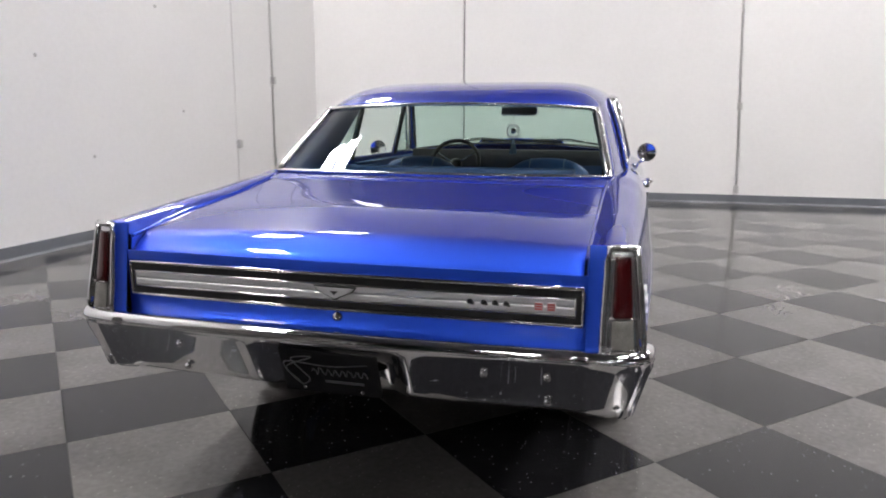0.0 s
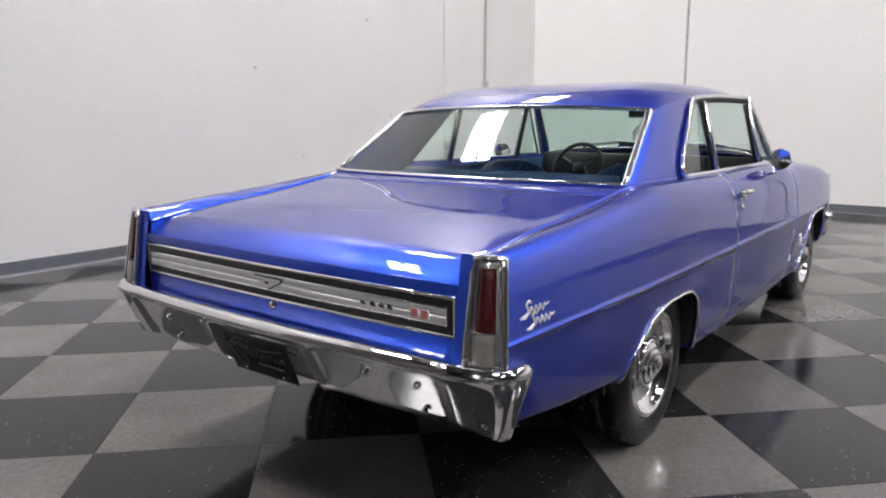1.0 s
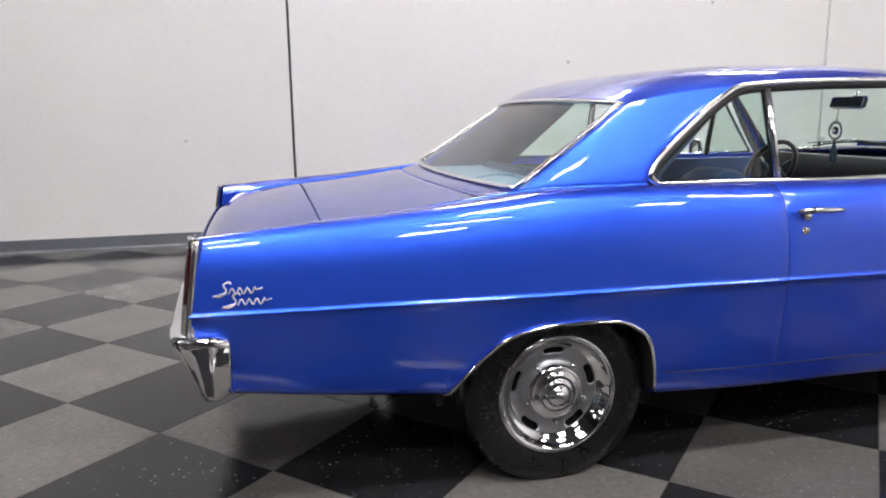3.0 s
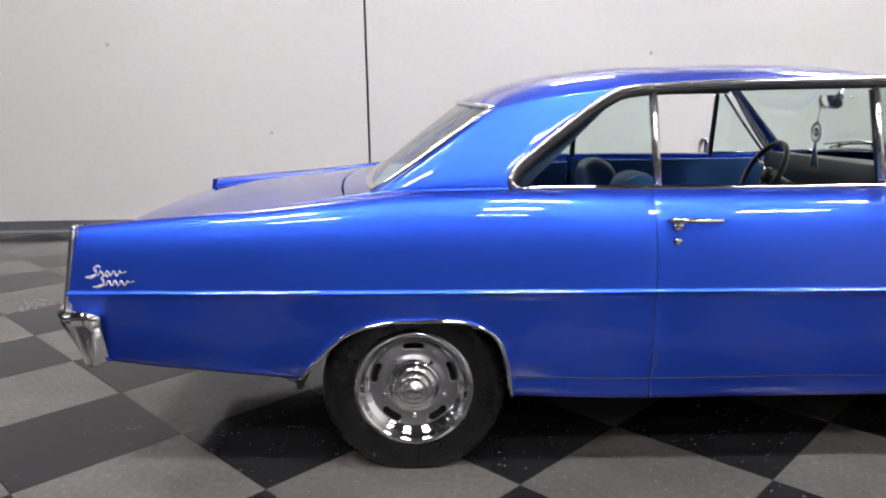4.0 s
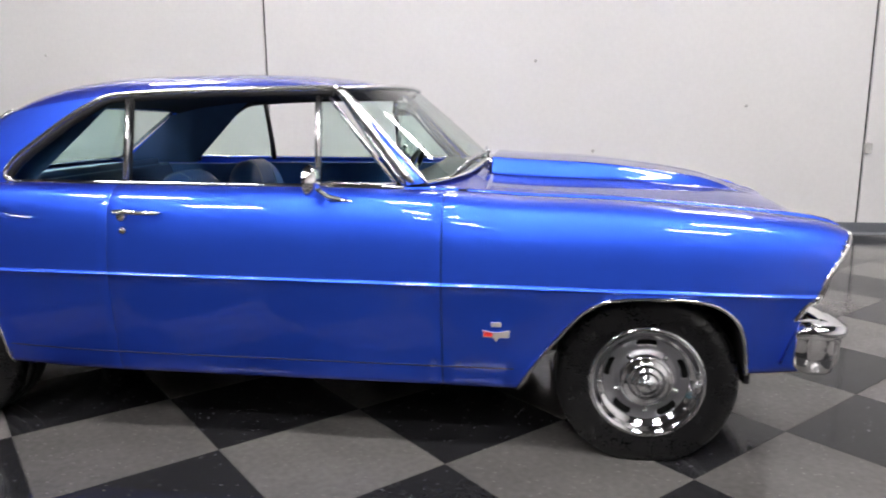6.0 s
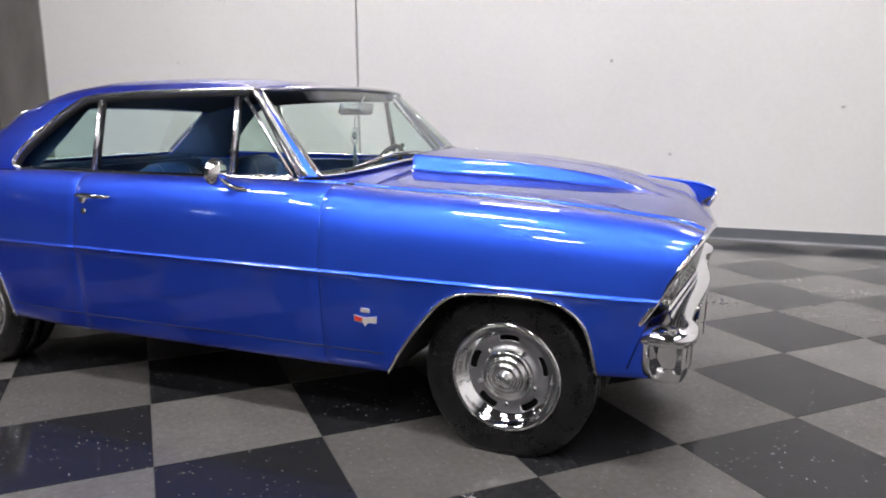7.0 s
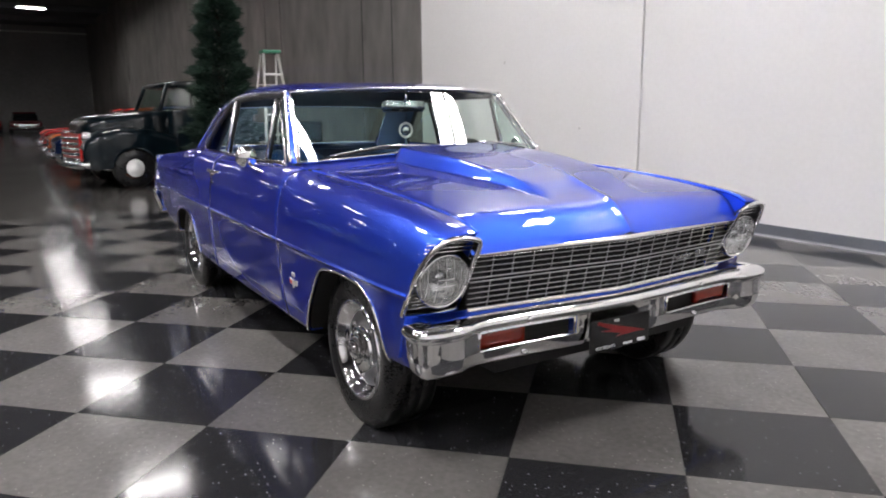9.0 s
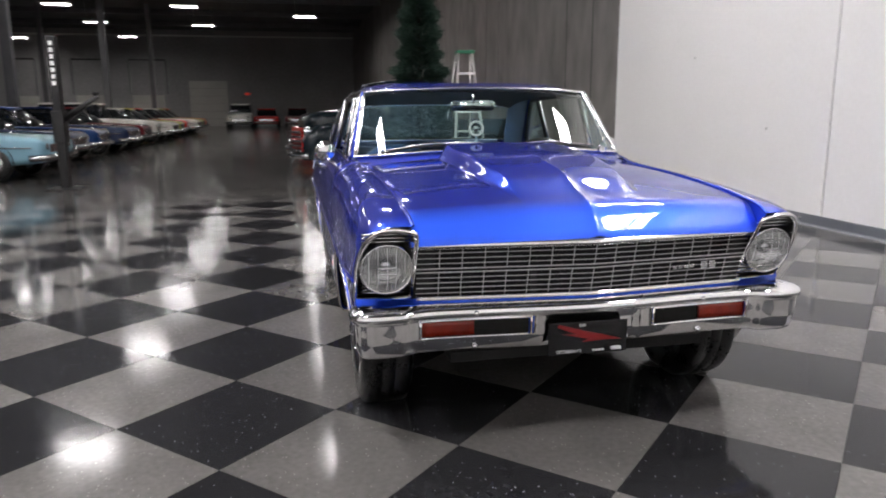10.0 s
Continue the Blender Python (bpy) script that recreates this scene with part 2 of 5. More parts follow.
def prism(outline, depth, bm=None, m=None):
    """A flat outline of (x, y) raised by depth along z, then moved by m."""
    bm = bm or bmesh.new()
    m = m or Matrix()
    lo = [bm.verts.new(m @ Vector((x, y, 0))) for x, y in outline]
    hi = [bm.verts.new(m @ Vector((x, y, depth))) for x, y in outline]
    n = len(lo)
    bm.faces.new(lo[::-1])
    bm.faces.new(hi)
    for i in range(n):
        bm.faces.new((lo[i], lo[(i + 1) % n], hi[(i + 1) % n], hi[i]))
    return bm


def curve(points, per=8, closed=False):
    """Smooth line (Catmull-Rom) through the points."""
    pts = [Vector(p) for p in points]
    n = len(pts)
    out = []
    for i in range(n if closed else n - 1):
        p1, p2 = pts[i], pts[(i + 1) % n]
        p0 = pts[i - 1] if (i or closed) else 2 * p1 - p2
        p3 = pts[(i + 2) % n] if (i + 2 < n or closed) else 2 * p2 - p1
        for k in range(per):
            t = k / per
            out.append(0.5 * (2 * p1 + (p2 - p0) * t + (2 * p0 - 5 * p1 + 4 * p2 - p3) * t * t + (3 * p1 - p0 - 3 * p2 + p3) * t ** 3))
    return out if closed else out + [pts[-1]]


def lerp(a, b, t):
    return a + (b - a) * t


def table(x, xs, ys):
    return float(np.interp(x, xs, ys))


def soft(x, xs, ys):
    """Smooth monotone curve through the stations."""
    if x <= xs[0] or x >= xs[-1]:
        return table(x, xs, ys)
    h, n = [b - a for a, b in zip(xs, xs[1:])], len(xs)
    d = [(ys[i + 1] - ys[i]) / h[i] for i in range(n - 1)]

    def slope(i):
        if i == 0 or i == n - 1:
            return d[0] if i == 0 else d[-1]
        if d[i - 1] * d[i] <= 0:
            return 0.0
        return (h[i - 1] + h[i]) * 3 / ((2 * h[i] + h[i - 1]) / d[i - 1] + (h[i] + 2 * h[i - 1]) / d[i])
    i = next(k for k in range(n - 1) if x <= xs[k + 1])
    t = (x - xs[i]) / h[i]
    return (ys[i] * (1 + 2 * t) * (1 - t) ** 2 + ys[i + 1] * t * t * (3 - 2 * t)
            + h[i] * (slope(i) * t * (1 - t) ** 2 - slope(i + 1) * t * t * (1 - t)))


def steps(a, b, n):
    return [lerp(a, b, i / n) for i in range(n + 1)]


def smooth01(t):
    t = min(max(t, 0.0), 1.0)
    return t * t * (3 - 2 * t)


# ---------------------------------------------------------------- the hall
LEFT, FRONT, RIGHT, BACK, HIGH = 4.33, 6.62, -26.0, -56.0, 7.4
WHITE_END, TILE_END = -6.97, -6.05


def setting(name, bm, material, label, smooth=False, bevel=0.0):
    ob = part(name, bm, material, None, label, smooth=smooth, bevel=bevel)
    return tagged(ob, label, name.split("_")[0], kind="structure")


setting("floor", box(BACK, RIGHT, -0.3, FRONT + 0.2, LEFT + 0.2, -0.006), POLISHED, "dark polished concrete warehouse floor")
JOINTS_LEFT, JOINT_FRONT, GAP = (-2.0, 4.14), 1.83, 0.012


def panel_wall(name, label, cuts, slab):
    """Cast panels side by side with an open joint between them."""
    wall = thing(name, label, "wall", kind="structure")
    for a, b in zip(cuts, cuts[1:]):
        part("panel", slab(a + (GAP if a != cuts[0] else 0), b - (GAP if b != cuts[-1] else 0)), WHITE_WALL, wall, smooth=False, bevel=0.006)


panel_wall("wall_white", "tall white painted concrete wall beside the car", (WHITE_END, *JOINTS_LEFT, FRONT + 0.25), lambda a, b: box(a, LEFT, -0.05, b, LEFT + 0.25, HIGH))
panel_wall("wall_front", "tall white painted wall with a vertical joint", (RIGHT, JOINT_FRONT, LEFT), lambda a, b: box(FRONT, a, -0.05, FRONT + 0.25, b, HIGH))
setting("wall_concrete", box(BACK, LEFT + 0.01, -0.05, WHITE_END, LEFT + 0.25, HIGH), CONCRETE_WALL, "unpainted grey concrete panel wall")
setting("wall_far", box(BACK - 0.3, RIGHT, -0.05, BACK, LEFT + 0.25, HIGH), FAR_WALL, "far grey warehouse wall")
# wall_side is out of view, added to close off the hall
setting("wall_side", box(BACK, RIGHT - 0.3, -0.05, FRONT + 0.25, RIGHT, HIGH), CONCRETE_WALL, "unseen grey wall that closes the open side of the hall")
setting("ceiling", box(BACK, RIGHT, HIGH, FRONT + 0.25, LEFT + 0.25, HIGH + 0.2), CEIL, "dark steel warehouse ceiling")


def cove(length):
    """Vinyl wall base with a small toe, along x."""
    outline = [(0, 0), (0, 0.115), (-0.004, 0.118), (-0.007, 0.112), (-0.008, 0.02), (-0.016, 0.006), (-0.024, 0.0)]
    return prism(outline, length, m=Matrix(((0, 0, 1, 0), (1, 0, 0, 0), (0, 1, 0, 0), (0, 0, 0, 1))))


ob = setting("baseboard_left", cove(FRONT - WHITE_END), BASEBOARD, "dark grey vinyl wall base")
ob.matrix_basis = pose(WHITE_END, LEFT, 0.0)
ob = setting("baseboard_front", cove(LEFT - RIGHT), BASEBOARD, "dark grey vinyl wall base")
ob.matrix_basis = pose(FRONT, LEFT, 0.0, 0, 0, -90)

# joints in the wall panels, conduits
for x in JOINTS_LEFT:
    setting("trim_joint", box(x - GAP - 0.02, LEFT + 0.030, 0.0, x + GAP + 0.02, LEFT + 0.06, HIGH), JOINT, "dark sealed joint between wall panels")
setting("trim_joint", box(FRONT + 0.030, JOINT_FRONT - GAP - 0.02, 0.0, FRONT + 0.06, JOINT_FRONT + GAP + 0.02, HIGH), JOINT, "dark sealed joint between wall panels")
for k, x in enumerate((-8.05, -9.3, -14.0, -15.2, -22.0, -30.0, -38.0, -46.0)):
    setting("trim_joint", box(x - 0.012, LEFT + 0.004, 0.0, x + 0.012, LEFT + 0.02, HIGH), JOINT, "joint between bare concrete panels")


def conduit(points, boxes):
    ob = thing("conduit", "thin painted electrical conduit with a small box on the wall", "conduit")
    part("pipe", tube(points, 0.013, seg=8), CONDUIT, ob)
    for c in boxes:
        part("junction_box", box(c[0] - 0.03, c[1] - 0.03, c[2] - 0.05, c[0] + 0.03, c[1] + 0.03, c[2] + 0.05), CONDUIT, ob, smooth=False, bevel=0.005)
    return ob


conduit([(5.13, LEFT - 0.016, 0.40), (5.13, LEFT - 0.016, HIGH)], [(5.13, LEFT - 0.03, 1.73)])
conduit([(4.165, LEFT - 0.016, 0.80), (4.165, LEFT - 0.016, 0.92)], [(4.165, LEFT - 0.02, 0.86)])
conduit([(FRONT - 0.016, -2.225, 0.19), (FRONT - 0.016, -1.97, HIGH)], [(FRONT - 0.03, -2.19, 1.375), (FRONT - 0.03, -2.222, 0.2)])


# ---------------------------------------------------------------- ceiling lights
def high_bay(x, y, z, led, skirt=0.0):
    ob = thing("high_bay_light", "long LED high bay light with two glowing panels under the ceiling", "ceiling light", (x, y, z), 0, "high bay lights")
    part("housing", box(-0.08, -0.62, 0.0, 0.08, 0.62, 0.06), CONDUIT, ob, smooth=False, bevel=0.008)
    for s in (-1, 1):
        part("light_panel", box(s * 0.165 - 0.125, -0.60, -0.012, s * 0.165 + 0.125, 0.60, 0.012), led, ob, "glowing white diffuser", smooth=False)
        part("reflector", box(s * 0.165 - 0.135, -0.62, 0.014, s * 0.165 + 0.135, 0.62, 0.03), CONDUIT, ob, smooth=False)
        # added rim round each panel, dims the lamp seen from a shallow angle
        if skirt:
            for a, b, c, d in ((-0.134, -0.62, -0.128, 0.62), (0.128, -0.62, 0.134, 0.62), (-0.128, -0.62, 0.128, -0.612), (-0.128, 0.612, 0.128, 0.62)):
                part("skirt", box(s * 0.165 + a, b, -skirt, s * 0.165 + c, d, 0.012), SKIRT, ob, "added white skirt that dims the lamp at low angles", smooth=False)
    for sy in (-0.5, 0.5):
        part("hanger", tube([(0, sy, 0.06), (0, sy, HIGH - z)], 0.004, seg=5), CONDUIT, ob)
    return ob


LAMP_Z = 6.3
first = high_bay(-3.8, -2.8, LAMP_Z, LED_BAY)
first.matrix_basis = pose(-3.8, -2.8, LAMP_Z, 0, 0, 90)
for x in (-3.8, -0.13, 3.7):
    for y in (-2.8, -6.6, -10.0, 3.5):
        if (x, y) != (-3.8, -2.8) and (x == -0.13 or y > -9):
            copy_thing(first, pose(x, y, LAMP_Z, 0, 0, 90))
first = high_bay(-10.6, 0.05, LAMP_Z, LED_HALL, 0.034)
for y, xs in ((0.05, (-17.0, -23.4, -30.2, -37.2)), (-5.85, (-11.8, -18.9, -25.6, -34.2, -42.4)), (-11.7, (-19.8, -27.1, -34.4, -41.7, -50.2)), (-19.2, (-16.0, -25.0, -34.0, -43.0, -52.0))):
    for x in xs:
        copy_thing(first, pose(x, y, LAMP_Z))
# ---------------------------------------------------------------- the blue coupe
car = thing("car", "glossy metallic blue two-door hardtop coupe with chrome trim", "car")

X_IN = [-2.5, -2.2, -1.9, -1.62, -1.4, -1.0, -0.6, 0.5, 0.67, 0.9, 1.28, 1.65, 1.83, 1.93, 2.0]
Y_IN = [0.712, 0.712, 0.712, 0.716, 0.745, 0.772, 0.775, 0.772, 0.745, 0.70, 0.692, 0.69, 0.69, 0.688, 0.685]
Z_IN = [0.850, 0.892, 0.922, 0.958, 0.985, 0.988, 0.984, 0.974, 0.968, 0.950, 0.935, 0.909, 0.888, 0.871, 0.846]
X_S = [-2.5, -2.1, -1.53, -1.2, -1.02, -0.83, -0.67, -0.4, 0.6, 1.0, 1.28, 1.65, 1.83, 1.95, 2.0]
Z_S = [0.897, 0.915, 0.942, 0.938, 0.930, 0.914, 0.901, 0.896, 0.893, 0.892, 0.884, 0.862, 0.843, 0.820, 0.808]


def y_in(x):
    return soft(x, X_IN, Y_IN)


def z_in(x):
    return soft(x, X_IN, Z_IN)


def half_width(x):
    return soft(x, [-2.55, -2.0, -1.4, 0, 1.4, 1.85, 2.05], [0.868, 0.890, 0.902, 0.906, 0.904, 0.895, 0.882])


def z_crease(x):
    return table(x, [-2.5, 1.9], [0.675, 0.637])


def z_bottom(x):
    return soft(x, [-2.55, -1.79, -1.06, -0.6, 0.93, 1.72, 2.05], [0.425, 0.352, 0.280, 0.264, 0.262, 0.352, 0.365])


def section(x):
    """Control line of the body side at a station, from the sill over the crease up to the inner top edge."""
    w, zb, zc, zs = half_width(x), z_bottom(x), z_crease(x), soft(x, X_S, Z_S)
    low = [(w - 0.13, zb - 0.004), (w - 0.060, zb), (w - 0.040, zb + 0.045), (w - 0.024, lerp(zb, zc, 0.45)), (w - 0.0135, zc - 0.055),
           (w - 0.0075, zc - 0.013), (w, zc), (w - 0.0065, zc + 0.010)]
    a, c, b = Vector((w - 0.0095, zc + 0.034)), Vector((w - 0.031, zs + 0.052)), Vector((y_in(x), z_in(x)))
    c1, c2 = a.lerp(c, 0.82), b.lerp(c, 0.74)
    bend = [a * (1 - t) ** 3 + c1 * 3 * t * (1 - t) ** 2 + c2 * 3 * t * t * (1 - t) + b * t ** 3 for t in (0, 0.20, 0.38, 0.52, 0.66, 0.83, 1)]
    end = [(b.x - 0.003, b.y - 0.005), (b.x - 0.004, b.y - 0.085)]
    return [Vector((x, y, z)) for y, z in low + [tuple(p) for p in bend] + end]


NSEC = 16


def rake(p):
    """Leans the nose and the tail."""
    n = smooth01((p.x - 1.72) / 0.28)
    t = smooth01((-2.2 - p.x) / 0.3)
    p.x += n * (max(p.z - 0.80, -0.24) * 0.58 + max(0.54 - p.z, 0) * 0.30) - t * (min(max(0.90 - p.z, 0), 0.28) * 0.16 - max(0.62 - p.z, 0) * 0.45)
    return p


def on_side(x, v, s, c=None):
    c = c or section(x)
    i = min(int(v), NSEC - 1)
    t = v - i
    p1, p2 = c[i], c[i + 1]
    p0 = c[i - 1] if i else 2 * p1 - p2
    p3 = c[i + 2] if i + 2 <= NSEC else 2 * p2 - p1
    p = 0.5 * (2 * p1 + (p2 - p0) * t + (2 * p0 - 5 * p1 + 4 * p2 - p3) * t * t + (3 * p1 - p0 - 3 * p2 + p3) * t ** 3)
    p = rake(Vector(p))
    p.y *= s
    return p


def v_at(x, z):
    c = section(x)
    for k in range(1, 300):
        v = 1 + k * 5 / 300
        if on_side(x, v, 1, c).z >= z:
            return v
    return 6.0


def v_above(x, z):
    """Where a height above the crease lies on the body side."""
    c = section(x)
    return next((7 + k * 0.05 for k in range(120) if on_side(x, 7 + k * 0.05, 1, c).z >= z), 12.0)


ARCH_REAR = curve([(-1.790, 0, 0.350), (-1.727, 0, 0.424), (-1.616, 0, 0.522), (-1.49, 0, 0.560), (-1.34, 0, 0.566), (-1.21, 0, 0.556),
                   (-1.120, 0, 0.505), (-1.085, 0, 0.424), (-1.062, 0, 0.278)], 7)
ARCH_FRONT = curve([(0.930, 0, 0.262), (0.995, 0, 0.366), (1.09, 0, 0.491), (1.164, 0, 0.570), (1.247, 0, 0.611), (1.42, 0, 0.623), (1.563, 0, 0.611),
                    (1.645, 0, 0.567), (1.688, 0, 0.497), (1.715, 0, 0.352)], 7)


def side_panel(name, x0, x1, s, v_top=NSEC, arch=None):
    xs = steps(x0, x1, max(8, int((x1 - x0) / 0.045)))
    if arch:
        a0, a1 = arch[0].x, arch[-1].x
        xs = [x for x in xs if not a0 - 0.01 < x < a1 + 0.01] + [p.x for p in arch] + [a0 - 0.002, a1 + 0.002]
        xs = sorted(xs)
    rows = steps(0, 1, 14)
    uppers = sorted(set(steps(6, v_top, int((v_top - 6) * 5)) + [6.15, 6.3, 6.5]))
    bm = bmesh.new()
    cols = []
    for x in xs:
        c = section(x)
        low = 0.0
        if arch and arch[0].x <= x <= arch[-1].x:
            low = v_at(x, table(x, [p.x for p in arch], [p.z for p in arch]))
        ladder = [lerp(low, 6, r) if low else lerp(0, 6, r) for r in rows]
        cols.append([bm.verts.new(on_side(x, v, s, c)) for v in ladder[:-1] + uppers])
    for a, b in zip(cols, cols[1:]):
        for i in range(len(a) - 1):
            q = (a[i], b[i], b[i + 1], a[i + 1])
            bm.faces.new(q if s < 0 else q[::-1])
    return part(name, bm, PAINT, car, thick=0.006)


DOOR_REAR, DOOR_FRONT = -0.594, 0.664
for s in (-1, 1):
    side_panel("quarter_panel", -2.5, DOOR_REAR - 0.0017, s, arch=ARCH_REAR)
    door = side_panel("door", DOOR_REAR + 0.0017, DOOR_FRONT - 0.0017, s)
    side_panel("front_fender", DOOR_FRONT + 0.0017, 1.997, s, arch=ARCH_FRONT)
    for arch in (ARCH_REAR, ARCH_FRONT):
        line = [on_side(p.x, v_at(p.x, p.z), s) + Vector((0, s * 0.004, -0.001)) for p in arch]
        part("arch_trim", tube(line, 0.0065, seg=6), CHROME, car, "bright wheel arch moulding")
        rim = [on_side(p.x, v_at(p.x, p.z), s) for p in arch]
        part("wheel_house", sheet(lambda u, v: Vector((rim[u].x, lerp(rim[u].y - s * 0.012, s * 0.5, v), rim[u].z + 0.004)), range(len(rim)), (0, 0.3, 0.7, 1), flip=s > 0), UNDER, car, "black wheel house", thick=0.004, offset=0)

# inner shell that shows dark in the panel gaps, floor pan and bulkheads
for s in (-1, 1):
    part("inner_shell", sheet(lambda x, v: on_side(x, v, s) + Vector((0, -s * 0.016, -0.004)), steps(-1.04, 0.91, 40), steps(0, 13.6, 24), flip=s > 0), UNDER, car, "dark inner side")
    for a, b in ((-2.46, -1.80), (1.73, 1.95)):
        part("inner_shell", sheet(lambda x, v: on_side(x, v, s) + Vector((0, -s * 0.016, -0.004)), steps(a, b, 12), steps(0, 11.3, 22), flip=s > 0), UNDER, car, "dark inner side")
part("floor_pan", box(-1.05, -0.79, 0.262, 0.94, 0.79, 0.285), UNDER, car, "black underbody", smooth=False)
part("rear_pan", box(-2.42, -0.72, 0.40, -1.05, 0.72, 0.43), UNDER, car, smooth=False)
part("front_pan", box(0.94, -0.52, 0.30, 1.9, 0.52, 0.34), UNDER, car, smooth=False)
for x in (-1.062, -1.80, 0.93, 1.73):
    part("bulkhead", box(x - 0.01, -0.80, 0.30, x + 0.01, 0.80, 0.80), UNDER, car, smooth=False)


# ---- hood
def hood_point(x, y):
    a = abs(y) / 0.69
    ze = z_in(x)
    crown = table(x, [0.8, 1.3, 1.7, 2.03], [0.045, 0.042, 0.034, 0.012])
    z = ze + crown * (1 - a ** 2.2)
    wide = table(x, [0.80, 1.2, 1.55, 1.88], [0.315, 0.31, 0.285, 0.23])
    rise = soft(x, [0.78, 1.1, 1.42, 1.64, 1.84, 1.9], [0.064, 0.063, 0.051, 0.035, 0.004, 0.0])
    z += rise * smooth01((wide + 0.022 - abs(y)) / 0.046)
    z += table(x, [0.9, 1.4, 1.9, 2.04], [0.0, 0.004, 0.011, 0.012]) * math.exp(-abs(y) / 0.035)
    z -= max(0, (x - hood_edge(y) + 0.135) / 0.135) ** 2.2 * 0.080
    return z


def hood_edge(y):
    return 2.035 - 0.042 * (abs(y) / 0.69) ** 1.5


hood_ys = sorted(set(steps(-0.6805, 0.6805, 44) + [s * v for s in (-1, 1) for v in (0.008, 0.016, 0.024, 0.24, 0.25, 0.265, 0.275, 0.285, 0.295, 0.305, 0.315, 0.325, 0.335)] + [0.0]))
part("hood", sheet(lambda u, y: Vector((lerp(0.80, hood_edge(y), u), y, hood_point(lerp(0.80, hood_edge(y), u), y))), steps(0, 1, 56), hood_ys), PAINT, car, "blue hood with a raised centre scoop", thick=0.008)


# ---- trunk lid
def deck_point(x, y):
    a = abs(y) / 0.71
    z = z_in(x) + table(x, [-2.47, -2.2, -1.65], [0.014, 0.028, 0.022]) * (1 - a ** 2.2)
    d = max(0, (deck_end(y) + 0.11 - x) / 0.11)
    return z - 0.058 * d ** 2.2


def deck_end(y):
    return -2.514 - 0.018 * (1 - (y / 0.87) ** 2)


def deck_front(y):
    return -1.70 + 0.07 * (abs(y) / 0.70) ** 2


part("trunk_lid", sheet(lambda u, y: Vector((lerp(deck_front(y), deck_end(y), u), y, deck_point(lerp(deck_front(y), deck_end(y), u), y))), steps(0, 1, 40), steps(-0.7015, 0.7015, 36), flip=True), PAINT, car, "blue trunk lid", thick=0.006)


# ---- glasshouse
def ws_base(y):
    a = abs(y) / 0.752
    return Vector((0.748 - 0.168 * a ** 4.8, y, 1.030 - 0.042 * a ** 2.2))


def ws_top(y):
    a = abs(y) / 0.66
    return Vector((0.378 - 0.121 * a ** 4.8, y, 1.352 - 0.022 * a ** 2.2))


def bl_base(y):
    a = abs(y) / 0.732
    return Vector((-1.582 + 0.067 * a ** 2.4, y, 0.984))


def bl_top(y):
    a = abs(y) / 0.652
    return Vector((-1.208 + 0.098 * a ** 2.4, y, 1.273 - 0.020 * a ** 2.2))


def pane(base, top, wb, wt, bulge, f0=0.0, f1=1.0, off=0.0):
    def fn(u, v):
        b, t = base(wb * u), top(wt * u)
        p = b.lerp(t, lerp(f0, f1, v))
        n = Vector((t.z - b.z, 0, b.x - t.x)).normalized()
        n = n if n.z > 0 else -n
        return p + n * (off + bulge * 4 * v * (1 - v))
    return fn


U = steps(-1, 1, 36)
g = part("windshield", sheet(pane(ws_base, ws_top, 0.735, 0.648, 0.003), U, steps(0, 1, 10)), GLASS, car, "clear tinted windshield glass")
g.visible_shadow = False
g = part("rear_window", sheet(pane(bl_base, bl_top, 0.715, 0.640, 0.004), U, steps(0, 1, 10), flip=True), GLASS, car, "clear tinted rear window glass")
g.visible_shadow = False
for nm, base, top, wb, wt in (("windshield_trim", ws_base, ws_top, 0.742, 0.654), ("rear_window_trim", bl_base, bl_top, 0.722, 0.645)):
    fn = pane(base, top, wb, wt, 0.0, off=0.004)
    loop = [fn(u, 0) for u in U] + [fn(1, v) for v in steps(0.1, 0.9, 8)] + [fn(u, 1) for u in U[::-1]] + [fn(-1, v) for v in steps(0.9, 0.1, 8)]
    part(nm, tube(loop, 0.014, closed=True, seg=8, flat=0.6), STAINLESS, car, "polished reveal moulding round the glass")

ROOF_E = [(0.24, 0.662, 1.332), (-0.2, 0.668, 1.330), (-0.66, 0.665, 1.313), (-0.9, 0.660, 1.290), (-1.11, 0.652, 1.252)]


def roof_edge_at(u):
    """Side edge of the roof from the header (0) to the top of the rear glass (1)."""
    x = lerp(0.235, -1.11, u)
    xs = [p[0] for p in ROOF_E][::-1]
    return Vector((x, soft(x, xs, [p[1] for p in ROOF_E][::-1]), soft(x, xs, [p[2] for p in ROOF_E][::-1])))


def roof_point(u, w):
    e = roof_edge_at(u)
    y = e.y * w
    xc = lerp(0.378, -1.208, u)
    zc = soft(xc, [-1.208, -1.09, -0.9, -0.6, -0.2, 0.1, 0.378], [1.280, 1.330, 1.374, 1.400, 1.404, 1.393, 1.358])
    k = abs(w) ** 2.6
    return Vector((lerp(xc, e.x, k), y, lerp(zc, e.z, lerp(abs(w) ** 2, abs(w) ** 8.5, 0.91))))


ROOF_U = steps(0, 1, 40)
U_SAIL = (0.235 + 0.66) / (0.235 + 1.11)


def sail_bow(t):
    """How far the rear pillar's front edge bows back, from the roof (0) to the belt (1)."""
    return max(0.0, table(t, [0, 0.09, 0.29, 0.66, 0.83, 0.93, 1], [0, 0.036, 0.068, 0.094, 0.086, 0.060, 0.010]))


